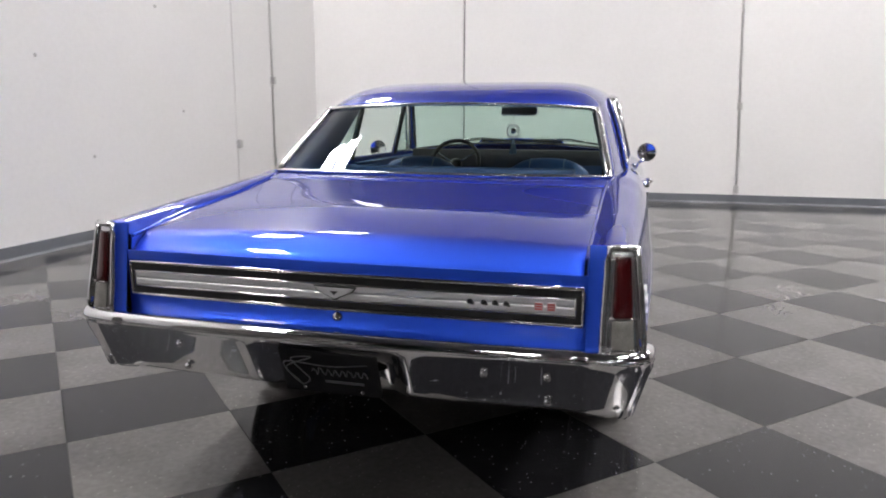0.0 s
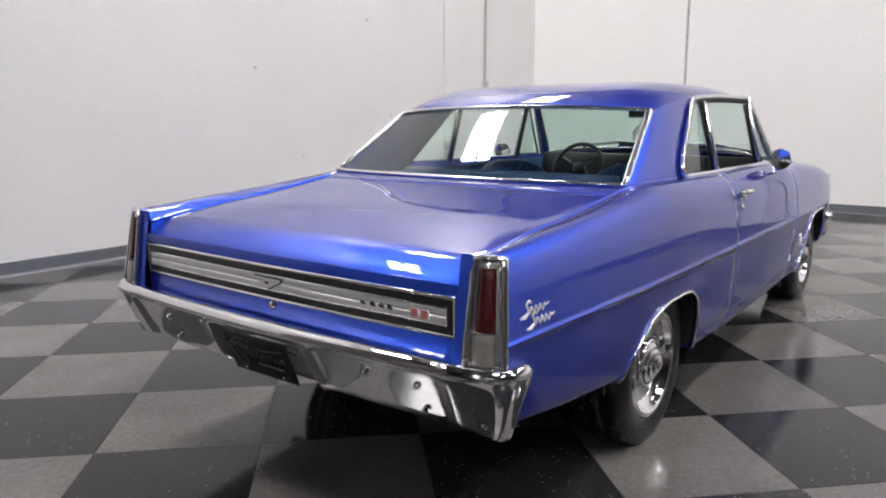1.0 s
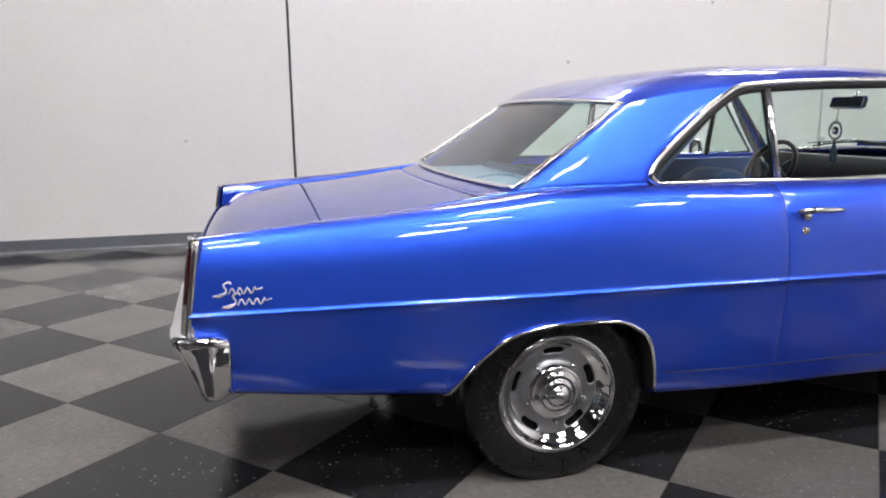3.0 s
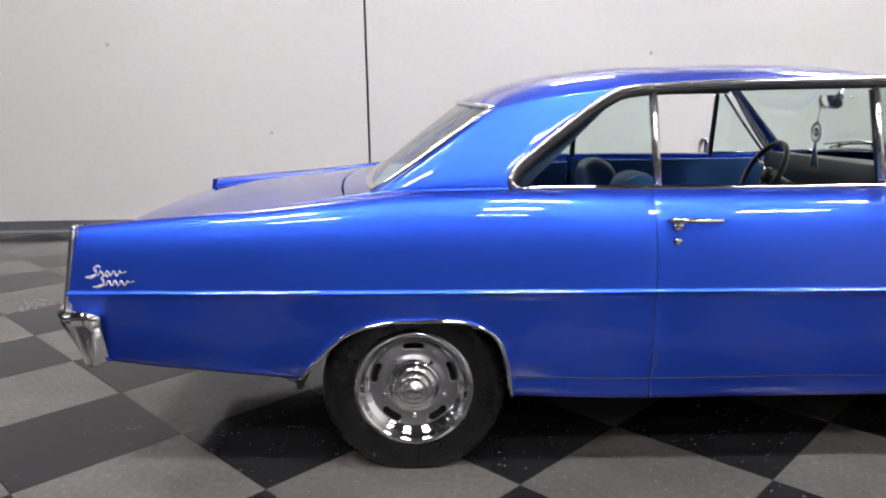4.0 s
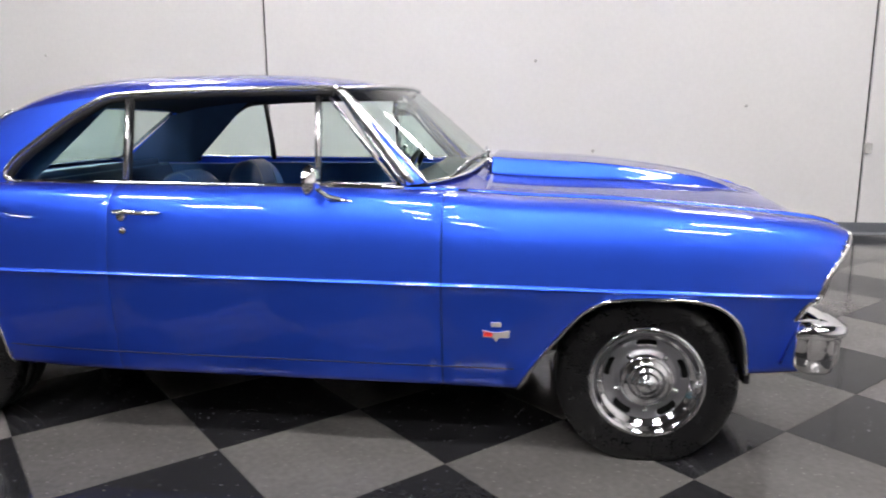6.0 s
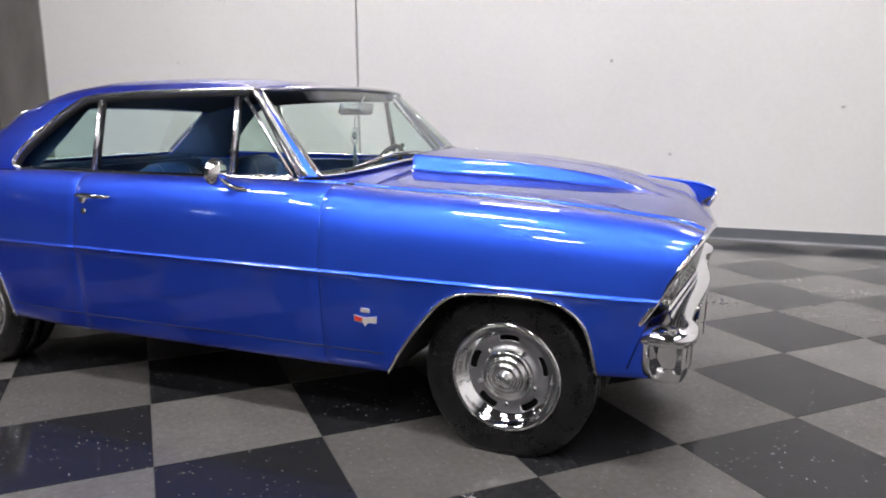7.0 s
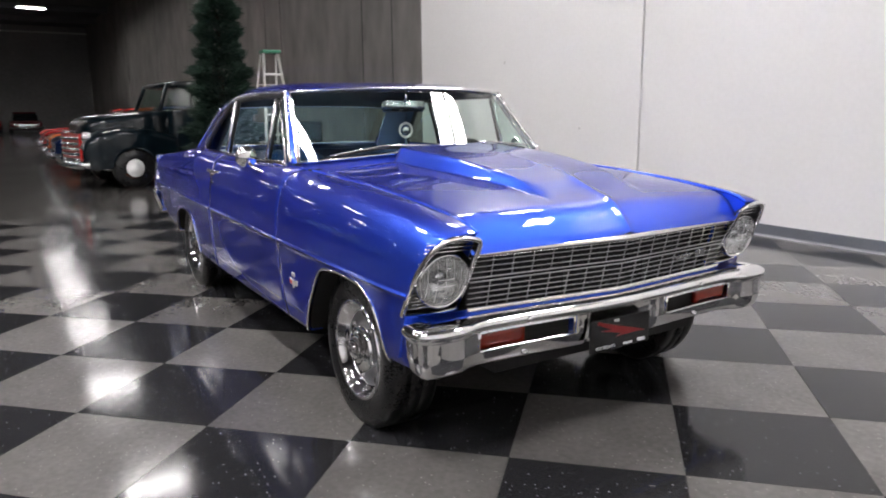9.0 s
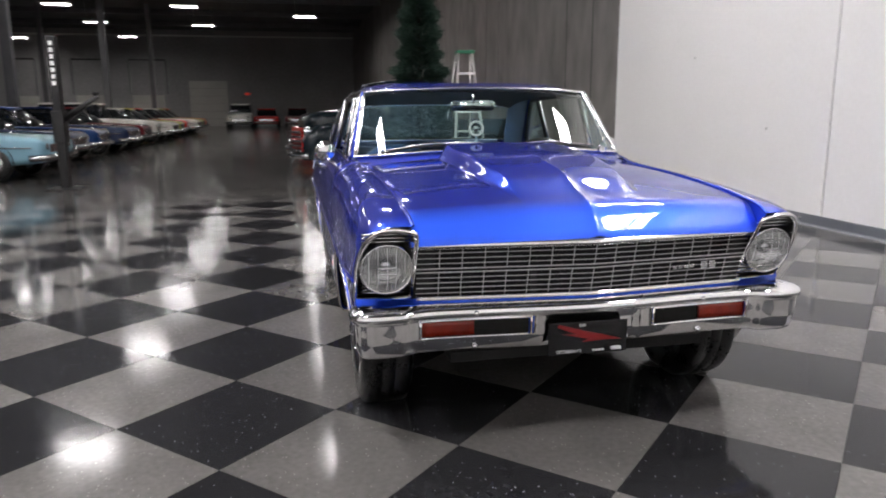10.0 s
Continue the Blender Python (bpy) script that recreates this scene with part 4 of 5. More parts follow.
for z in (0.7425, 0.7225, 0.7025, 0.6825, 0.668, 0.6475, 0.6275, 0.6075, 0.5875):
    part("bar", tube([grille_at(y, z) for y in YS], 0.0016 if z not in (0.6825, 0.668) else 0.0025, seg=6), BRIGHT, grille)
for k in range(-7, 8):
    y = k * 0.082
    for z0, z1 in ((0.685, 0.756), (0.575, 0.666)):
        part("upright", tube([grille_at(y, z0) - Vector((0.003, 0, 0)), grille_at(y, z1) - Vector((0.003, 0, 0))], 0.0015, seg=5), BRIGHT, grille)
for s in (-1, 1):
    part("end_panel", sheet(lambda y, z: grille_at(y, z) - Vector((0.012, 0, 0)), [s * v for v in (0.588, 0.62, 0.655)], steps(0.572, 0.756, 4), flip=s < 0), BLACK, grille)
part("radiator", box(1.80, -0.33, 0.50, 1.83, 0.33, 0.77), mat("radiator_core", (0.025, 0.025, 0.026), 0.6, 0.4, 0.3, 20, 200), car, "grey radiator core behind the grille", smooth=False)
for y in (-0.20, 0.02, 0.22):
    part("radiator_brace", box(1.90, y - 0.012, 0.55, 1.905, y + 0.012, 0.77), BLACK, grille, smooth=False)
for k, y in enumerate((0.345, 0.37, 0.395, 0.42)):
    badge("letter_stroke", [(-0.010, -0.006), (0.010, -0.008), (0.010, 0.006), (-0.008, 0.008)], (grille_at(y, 0.64).x + 0.003, y, 0.637 + 0.001 * k), 0.005, CHROME, grille, "", 1)
for y in (0.475, 0.512):
    badge("letter_stroke", [(-0.015, -0.014), (0.013, -0.014), (0.015, 0.014), (-0.013, 0.014)], (grille_at(y, 0.64).x + 0.003, y, 0.640), 0.005, CHROME, grille, "", 1)
def valance_x(y):
    return grille_at(min(abs(y), 0.66), 0.558).x - 0.05 * smooth01((abs(y) - 0.64) / 0.22)


part("valance", sheet(lambda y, v: Vector((lerp(valance_x(y) + 0.006, valance_x(y) - 0.05, v), y, lerp(0.560, 0.40, v))), steps(-0.868, 0.868, 24), steps(0, 1, 4), flip=True), PAINT, car, "blue valance below the grille", thick=0.004)


def headlight(s):
    def at(y, z, d=0.0):
        """On the raked face of the bezel."""
        return Vector((2.016 + (z - 0.82) * 0.60 - (abs(y) - 0.78) * 0.08 + d, s * abs(y), z))
    outline = [(0.668, 0.812), (0.70, 0.829), (0.75, 0.836), (0.795, 0.828), (0.834, 0.796), (0.859, 0.735), (0.868, 0.66), (0.870, 0.580), (0.862, 0.556), (0.80, 0.550), (0.672, 0.556), (0.664, 0.60), (0.664, 0.75)]
    loop = [at(p.x, p.y) for p in curve([(y, z, 0) for y, z in outline], 5, True)]
    ob = part("headlight", tube(loop, 0.0095, seg=8, closed=True), CHROME, car, "round headlight in a chrome bezel")
    bm = bmesh.new()
    mid = Vector((1.86, s * 0.765, 0.69))
    rear = [Vector((p.x - 0.076, lerp(p.y, mid.y, 0.32), lerp(p.z, mid.z, 0.10))) for p in loop]
    bm.faces.new([bm.verts.new(p) for p in rear])
    bmesh.ops.triangulate(bm, faces=bm.faces)
    part("bezel_back", bm, BLACK, ob, "black ribbed recess", smooth=False, thick=0.004)
    part("bezel_side", sheet(lambda i, v: loop[i % len(loop)].lerp(rear[i % len(loop)], v), range(len(loop) + 1), (0, 0.5, 1)), BLACK, ob, "black bezel recess")
    for k in range(5):
        z = 0.578 + k * 0.014
        part("rib", tube([at(0.672, z, -0.012), at(0.860 - k * 0.001, z, -0.012)], 0.0036, seg=5), CHROME_WORN, ob)
    for z in (0.790, 0.804, 0.818):
        part("rib", tube([at(0.675, z, -0.012), at(0.855, z, -0.012)], 0.0036, seg=5), CHROME_WORN, ob)
    for k in range(6):
        z = 0.648 + k * 0.021
        half = math.sqrt(max(0.0, 0.108 ** 2 - (z - 0.684) ** 2))
        for a, b in ((0.674, 0.762 - half), (0.762 + half, 0.862)):
            if b - a > 0.004:
                part("rib", tube([at(a, z, -0.012), at(b, z, -0.012)], 0.0034, seg=5), CHROME_WORN, ob)
    m = Matrix.Translation((1.938, s * 0.762, 0.684)) @ pose(0, 0, 0, 0, 12, 0)
    part("lamp_ring", lathe([(0.087, 0.0), (0.089, 0.012), (0.093, 0.016), (0.097, 0.012), (0.099, 0.0), (0.099, -0.02)], 40, axis="x", m=m), CHROME, ob, "chrome retaining ring")
    part("lamp_bowl", lathe([(0.088, 0.006), (0.080, -0.012), (0.064, -0.032), (0.040, -0.048), (0.018, -0.055), (0.0, -0.056)], 36, axis="x", m=m), REFLECTOR, ob, "silvered lamp bowl")
    part("bulb_shield", lathe([(0.0, -0.006), (0.022, -0.010), (0.026, -0.030)], 20, axis="x", m=m), CHROME_WORN, ob)
    for k in range(-4, 5, 2):
        h = 0.080 * math.sqrt(max(0.0, 1 - (k / 5) ** 2))
        part("lens_flute", tube([m @ Vector((0.026 - 6.0 * (k * 0.016) ** 2 * 0.5 - 2.6 * q * q, k * 0.016, q)) for q in steps(-h, h, 6)], 0.0007, seg=4), BRIGHT, ob, "thin flute moulded in the lens")
    for q in (-0.012, 0.012):
        part("lens_flute", tube([m @ Vector((0.026 - 2.6 * q * q - 3.0 * y * y, y, q)) for y in steps(-0.03, 0.03, 4)], 0.0016, seg=4), BRIGHT, ob, "thin flute moulded in the lens")
    g = part("lamp_lens", lathe([(0.0, 0.026), (0.03, 0.024), (0.06, 0.019), (0.08, 0.011), (0.088, 0.006)], 40, axis="x", m=m), LENS, ob, "clear glass lens")


for s in (-1, 1):
    headlight(s)


# ---- side glass, mouldings, handles, mirrors
def belt(x, s, dz=0.0, dy=0.0):
    return Vector((x, s * (y_in(x) + dy), z_in(x) + dz))


for s in (-1, 1):
    part("belt_moulding", tube([belt(x, s, 0.002, 0.004) for x in steps(-1.035, 0.515, 36)], 0.0075, seg=8, flat=1.3), CHROME, car, "bright belt moulding")
    # drip rail round the side opening
    rear = [Vector((-1.036, s * 0.778, 0.990)), Vector((-1.064, s * 0.779, 1.012)), Vector((-1.052, s * 0.770, 1.045)), Vector((-1.0, s * 0.757, 1.098)),
            Vector((-0.84, s * 0.716, 1.218)), Vector((-0.735, s * 0.690, 1.283)), Vector((-0.66, s * 0.677, 1.312))]
    top = [roof_edge_at(u) * 1.0 for u in (0.55, 0.45, 0.35, 0.25, 0.15, 0.06, 0.01)]
    top = [Vector((p.x, s * (p.y + 0.008), p.z + 0.002)) for p in top]
    front = [Vector((0.262, s * 0.676, 1.318)), Vector((0.345, s * 0.702, 1.200)), Vector((0.430, s * 0.728, 1.085)), Vector((0.515, s * 0.755, 0.985))]
    part("drip_moulding", tube(curve(rear + top + front, 5), 0.009, seg=8, flat=1.25), STAINLESS, car, "bright drip rail moulding")
    part("window_seal", tube([p + Vector((0.010, -s * 0.010, -0.016)) for p in curve(rear + top, 5)], 0.016, seg=6), SEAL, car, "black rubber weatherstrip")
    # windshield pillar
    outer = lambda t: Vector((lerp(0.530, 0.240, t), s * lerp(0.760, 0.668, t), lerp(0.985, 1.334, t)))
    inner = lambda t: pane(ws_base, ws_top, 0.742, 0.654, 0.0)(s, t)
    part("windshield_pillar", sheet(lambda t, k: outer(t).lerp(inner(t), k) + Vector((0, s * 0.008 * math.sin(math.pi * k), 0)), steps(0, 1, 12), steps(0, 1, 5), flip=s > 0), PAINT, car, "blue windshield pillar", thick=0.008)
    part("pillar_moulding", tube([outer(t) + Vector((0.010, s * 0.004, 0.004)) for t in steps(0.0, 0.985, 12)], 0.011, seg=8, flat=1.6), STAINLESS, car, "polished pillar moulding")
    # vent window
    vent = part("vent_window", sheet(lambda t, k: Vector((0.196, s * lerp(0.745, 0.690, t), lerp(0.985, 1.296, t))).lerp(Vector((lerp(0.485, 0.235, t), s * lerp(0.745, 0.688, t), lerp(0.985, 1.296, t))), k), steps(0, 1, 6), steps(0, 1, 4), flip=s > 0), GLASS, car, "small clear vent window in a chrome frame")
    vent.visible_shadow = False
    part("post", tube([(0.192, s * 0.772, 0.975), (0.188, s * 0.732, 1.145), (0.184, s * 0.692, 1.306)], 0.0125, seg=8), STAINLESS, vent, "chrome post")
    # black strip added inside the post, which gives it a dark inner face
    part("post_inner_face", tube([(0.190, s * 0.758, 0.975), (0.186, s * 0.718, 1.145), (0.182, s * 0.678, 1.300)], 0.012, seg=6), SEAL, vent, "black strip on the inner face of the post")
    part("frame_bar", tube([(0.225, s * 0.690, 1.300), (0.36, s * 0.732, 1.137), (0.483, s * 0.766, 0.992)], 0.008, seg=8), STAINLESS, vent, "chrome frame")
    part("frame_bar", tube([(0.19, s * 0.772, 0.990), (0.483, s * 0.766, 0.990)], 0.006, seg=8), CHROME, vent)
    # quarter window, raised
    bow = lambda t: s * (lerp(0.738, 0.680, t))
    win = lambda t: Vector((lerp(-1.030, -0.668, t) - sail_bow(1 - t) + 0.004, bow(t), lerp(0.992, 1.290, t)))
    quarter = part("quarter_window", sheet(lambda t, k: win(t).lerp(Vector((-0.572, bow(t), lerp(0.990, 1.290, t))), k), steps(0, 1, 8), steps(0, 1, 5), flip=s > 0), GLASS, car, "raised clear quarter window")
    quarter.visible_shadow = False
    part("post", tube([(-0.566, s * 0.772, 0.978), (-0.568, s * 0.732, 1.14), (-0.572, s * 0.688, 1.300)], 0.0135, seg=8), STAINLESS, quarter, "chrome leading post")
    # same added black inner face as on the vent post
    part("post_inner_face", tube([(-0.564, s * 0.758, 0.978), (-0.566, s * 0.718, 1.14), (-0.570, s * 0.674, 1.300)], 0.013, seg=6), SEAL, quarter, "black strip on the inner face of the post")
    # door handle
    handle = part("door_handle", tube([on_side(x, 10.2, s) + Vector((0, s * o, z)) for x, o, z in ((-0.565, 0.012, 0.006), (-0.545, 0.030, 0.010), (-0.50, 0.036, 0.012), (-0.44, 0.034, 0.010), (-0.39, 0.022, 0.008), (-0.372, 0.008, 0.008))], [0.007, 0.011, 0.011, 0.009, 0.008, 0.005], seg=8), CHROME, car, "chrome door handle")
    part("push_button", lathe([(0.017, -0.012), (0.017, 0.018), (0.013, 0.024), (0.0, 0.026)], 20, m=Matrix.Translation(on_side(-0.528, 10.1, s) + Vector((0, 0, -0.004))) @ pose(0, 0, 0, 0, 0, 180 if s < 0 else 0)), CHROME, handle, "chrome push button")
    part("door_lock", lathe([(0.0, 0.008), (0.012, 0.007), (0.014, 0.002), (0.014, -0.006)], 18, m=Matrix.Translation(on_side(-0.528, 9.25, s)) @ pose(0, 0, 0, 0, 0, 180 if s < 0 else 0)), CHROME, car, "chrome door lock")
    # mirror
    c = Vector((0.195, s * 0.878, 1.008))
    tilt = Matrix.Translation(c) @ pose(0, 0, 0, 0, 0, s * 4)
    mirror = part("door_mirror", lathe([(0.0, 0.038), (0.022, 0.036), (0.042, 0.026), (0.054, 0.010), (0.057, -0.002), (0.054, -0.006)], 36, axis="x", m=tilt), CHROME, car, "round chrome door mirror")
    part("mirror_glass", lathe([(0.0, -0.004), (0.053, -0.004), (0.054, -0.006)], 36, axis="x", m=tilt), CHROME, mirror, "mirror glass")
    part("stalk", tube(curve([c + Vector((0.03, -s * 0.005, -0.03)), c + Vector((0.06, -s * 0.02, -0.055)), c + Vector((0.10, -s * 0.045, -0.068))], 5), 0.0085, seg=8), CHROME, mirror)
    part("mirror_foot", tube([c + Vector((0.02, -s * 0.05, -0.075)), c + Vector((0.10, -s * 0.045, -0.070)), c + Vector((0.185, -s * 0.052, -0.080))], [0.005, 0.014, 0.004], seg=8, flat=0.6), CHROME, mirror)
    # sill line and door lower seams
    part("sill_seam", tube([on_side(x, 2.35, s) + Vector((0, s * 0.0005, 0)) for x in steps(-1.05, 0.92, 30)], 0.0018, seg=5), SEAL, car)
    # fender badge: crossed flags drawn plain
    b = on_side(0.858, 3.6, s)
    flags = part("fender_badge", prism([(-0.048, 0.012), (-0.006, 0.004), (0.006, 0.004), (0.048, 0.012), (0.046, -0.014), (0.010, -0.016), (0.0, -0.030), (-0.010, -0.016), (-0.046, -0.014)], 0.004, m=Matrix.Translation((b.x, b.y, 0.480)) @ pose(0, 0, 0, 90, 0, 0 if s < 0 else 180)), BRIGHT, car, "small chrome crossed flag badge", smooth=False)
    part("badge_field", prism([(-0.044, 0.008), (-0.012, 0.002), (-0.012, -0.011), (-0.044, -0.011)], 0.0015, m=Matrix.Translation((b.x, b.y + s * 0.004, 0.480)) @ pose(0, 0, 0, 90, 0, 0 if s < 0 else 180)), BADGE_RED, flags, "red flag", smooth=False)
    part("badge_number", prism([(-0.018, 0.008), (0.018, 0.008), (0.018, -0.008), (-0.018, -0.008)], 0.004, m=Matrix.Translation((b.x, b.y, 0.512)) @ pose(0, 0, 0, 90, 0, 0 if s < 0 else 180)), BRIGHT, flags, smooth=False)
    # quarter script drawn as plain strokes: a tall leading loop, then low slanted loops and a tail stroke
    for z0, n, x0, x1 in ((0.741, 4, -2.462, -2.352), (0.709, 4, -2.438, -2.330)):
        side = lambda x, z: Vector((x, on_side(x, v_above(x, z), s).y + s * 0.003, z))
        lead = [(0.020, 0.020), (0.010, 0.026), (0.000, 0.018), (0.012, 0.006), (0.014, -0.006), (0.000, -0.014), (-0.014, -0.010)]
        run = [(0.020 + (k + 0.35 * math.cos(k * math.pi)) * 0.0105 * 4 / n, -0.008 + (0.017 if k % 2 else 0.0)) for k in range(2 * n)]
        tail = [(run[-1][0] + 0.006, 0.002), (run[-1][0] + 0.022, 0.006)]
        for name, pts, r in (("lead", lead, 0.0030), ("run", run + tail, 0.0024)):
            part("quarter_script", tube(curve([side(x0 + 0.016 + px + 0.45 * pz, z0 + pz) for px, pz in pts], 5), r, seg=5), BRIGHT, car, "bright chrome script")
        part("quarter_script", tube([side(x0 - 0.006, z0 - 0.013), side(x0 + 0.030, z0 - 0.003)], 0.0026, seg=5), BRIGHT, car, "bright chrome script")

# ---- wipers
for y0, y1 in ((-0.62, -0.10), (0.02, 0.56)):
    fn = pane(ws_base, ws_top, 0.735, 0.648, 0.0, off=0.022)
    arm = part("wiper", tube([fn(y0 / 0.735, 0.02), fn(lerp(y0, y1, 0.5) / 0.735, 0.085), fn(y1 / 0.735, 0.05)], [0.004, 0.006, 0.005], seg=6), CHROME_WORN, car, "chrome wiper arm with black blade")
    part("blade", tube([fn(lerp(y0, y1, t) / 0.735, 0.015 + 0.055 * math.sin(math.pi * t)) - Vector((0, 0, 0.008)) for t in steps(-0.1, 0.95, 10)], 0.004, seg=5), SEAL, arm)
    part("pivot", lathe([(0.018, -0.02), (0.018, 0.008), (0.010, 0.016), (0.0, 0.017)], 16, axis="z", m=Matrix.Translation(Vector((0.80 - 0.05 * abs(y1 - 0.3), y1, 1.028)))), CHROME, arm)


# ---- inside the car
def cushion(x0, y0, z0, x1, y1, z1, r=0.05):
    bm = box(x0, y0, z0, x1, y1, z1)
    bmesh.ops.bevel(bm, geom=bm.edges, offset=r, segments=4, affect="EDGES")
    return bm


def seat_back(depth, width, height):
    """Bucket seat back with a round top and padded edges."""
    bm = bmesh.new()
    rings = []
    for k in range(9):
        a = lerp(-90, 90, k / 8)
        inset = 0.055 * (1 - math.cos(math.radians(a)))
        x, w, h = depth * math.sin(math.radians(a)), width - inset, height - 0.34 - inset
        ring = [(x, -w, 0.0), (x, -w, 0.12)]
        for t in steps(180, 0, 24):
            c, q = math.cos(math.radians(t)), math.sin(math.radians(t))
            ring.append((x, math.copysign(abs(c) ** (2 / 2.6), c) * w, 0.34 + q ** (2 / 2.6) * h if q > 1e-6 else 0.34))
        rings.append([bm.verts.new(p) for p in ring + [(x, w, 0.12), (x, w, 0.0)]])
    n = len(rings[0])
    for a, b in zip(rings, rings[1:]):
        for i in range(n):
            bm.faces.new((a[i], b[i], b[(i + 1) % n], a[(i + 1) % n]))
    bm.faces.new(rings[0])
    bm.faces.new(rings[-1][::-1])
    bmesh.ops.recalc_face_normals(bm, faces=bm.faces)
    return bm


for s in (-1, 1):
    part("door_card", box(-0.58, s * 0.742, 0.30, 0.66, s * 0.722, 0.962), VINYL, car, "blue vinyl door trim", smooth=False, bevel=0.006)
    part("rear_side_trim", box(-1.30, s * 0.735, 0.30, -0.60, s * 0.712, 0.955), VINYL, car, "blue vinyl side trim", smooth=False, bevel=0.006)
    part("arm_rest", cushion(-0.30, s * 0.72, 0.66, 0.10, s * 0.66, 0.72, 0.02), VINYL_DARK, car)
    part("cant_lining", sheet(lambda t, k: roof_point(lerp(U_SAIL, 1, k), s * 0.985).lerp(Vector((lerp(-1.03, -1.49, k), s * 0.73, 0.98)), t) - Vector((0, s * 0.022, 0.02)), steps(0, 1, 10), steps(0, 1, 8), flip=s < 0), VINYL_DARK, car, "blue rear pillar lining")
    # front bucket seat
    seat = part("front_seat", cushion(-0.42, s * 0.36 - 0.26, 0.36, 0.12, s * 0.36 + 0.26, 0.56, 0.06), VINYL, car, "blue vinyl bucket seat with pale piping")
    lean = pose(-0.42, s * 0.36, 0.45, 0, -13, 0)
    bm = seat_back(0.072, 0.25, 0.565)
    bmesh.ops.transform(bm, matrix=lean, verts=bm.verts)
    part("backrest", bm, VINYL, seat, "rounded blue vinyl backrest")
    for y in (-0.09, 0.09):
        top = 0.34 + 0.226 * (1 - (abs(y) / 0.25) ** 2.6) ** (1 / 2.6)
        line = curve([(0.074, y, 0.08), (0.074, y, 0.46), (0.050, y, top - 0.020), (0.0, y, top), (-0.050, y, top - 0.020), (-0.074, y, 0.46), (-0.074, y, 0.08)], 5)
        part("piping", tube([lean @ p for p in line], 0.003, seg=6), TRAY, seat, "pale seat piping")
bench = part("rear_bench", cushion(-1.0, -0.62, 0.36, -0.62, 0.62, 0.56, 0.06), VINYL_DARK, car, "blue vinyl rear bench")
bm = cushion(-0.08, -0.62, 0, 0.08, 0.62, 0.56, 0.06)
bmesh.ops.transform(bm, matrix=pose(-1.02, 0, 0.46, 0, -20, 0), verts=bm.verts)
part("backrest", bm, VINYL_DARK, bench)
part("parcel_shelf", box(-1.56, -0.66, 0.950, -1.18, 0.66, 0.962), TRAY, car, "pale blue parcel shelf", smooth=False)
part("cabin_floor", box(-1.05, -0.72, 0.288, 0.93, 0.72, 0.30), CARPET, car, "dark carpet", smooth=False)
bm = sheet(lambda y, v: Vector((lerp(0.735 - 0.16 * (abs(y) / 0.72) ** 2.4, 0.47, min(v, 0.75) / 0.75), y, 0.985 + 0.012 * math.sin(v * 3) - (0.0 if v < 0.75 else (v - 0.75) * 1.4))), steps(-0.72, 0.72, 24), steps(0, 1, 10))
dash = part("dashboard", bm, DASH, car, "black padded dashboard", thick=0.02)
part("firewall", box(0.70, -0.74, 0.30, 0.74, 0.74, 0.97), UNDER, car, smooth=False)
part("glovebox_panel", box(0.463, -0.60, 0.80, 0.470, -0.12, 0.90), VINYL_DARK, dash, smooth=False, bevel=0.004)
wheel_m = Matrix.Translation((0.31, 0.37, 0.915)) @ pose(0, 0, 0, 0, -62, 0)
sw = part("steering_wheel", tube([wheel_m @ Vector((0.165 * math.cos(a), 0.165 * math.sin(a), 0)) for a in steps(0, math.tau, 40)[:-1]], 0.014, seg=8, closed=True), BLACK, car, "black sports steering wheel with bright spokes")
for k in range(3):
    a = math.radians(180 + 120 * k)
    part("spoke", tube([wheel_m @ Vector((0.03 * math.cos(a), 0.03 * math.sin(a), -0.02)), wheel_m @ Vector((0.155 * math.cos(a), 0.155 * math.sin(a), 0))], 0.010, seg=6, flat=0.4), CHROME, sw, "bright spoke")
part("hub", lathe([(0.04, -0.05), (0.04, -0.015), (0.03, -0.005), (0, -0.004)], 20, axis="z", m=wheel_m), BLACK, sw)
part("column", tube([wheel_m @ Vector((0, 0, -0.04)), wheel_m @ Vector((0, 0, -0.34))], 0.028, seg=10), BLACK, sw)
rv = part("rear_view_mirror", cushion(-0.010, -0.125, -0.030, 0.012, 0.125, 0.030, 0.009), CHROME_WORN, car, "rear view mirror on a stalk")
rv.matrix_basis = pose(0.385, -0.05, 1.258, 0, 16, -10)
part("mirror_glass", box(-0.0135, -0.118, -0.024, -0.0115, 0.118, 0.024), CHROME, rv, "mirror glass", smooth=False)
part("stalk", tube([(0.012, 0, 0.01), (0.03, 0, 0.07)], 0.006, seg=6), CHROME, rv)
charm = thing("hanging_charm", "pale ring shaped charm with a tassel hanging from the mirror", "ornament", (0.352, -0.02, 1.128))
part("ring", lathe([(0.042, -0.004), (0.046, 0.0), (0.042, 0.004), (0.034, 0.004), (0.032, 0.0), (0.034, -0.004), (0.042, -0.004)], 28, axis="x"), BRIGHT, charm)
part("medallion", lathe([(0.0, 0.004), (0.018, 0.003), (0.020, 0.0), (0.018, -0.003), (0.0, -0.004)], 20, axis="x"), CHROME_WORN, charm)
part("cord", tube([(0, 0, 0.045), (0.01, 0, 0.12)], 0.0015, seg=5), SEAL, charm)
for k in range(7):
    part("tassel_strand", tube([(0, 0, -0.045), (0.004 * math.cos(k), 0.010 * math.sin(k * 0.9), -0.09), (0.008 * math.cos(k), 0.022 * math.sin(k * 0.9), -0.15)], 0.004, seg=5), TRAY, charm)
# axles
part("rear_axle", tube([(-1.40, -0.62, 0.30), (-1.40, 0.62, 0.30)], 0.05, seg=10), UNDER, car)
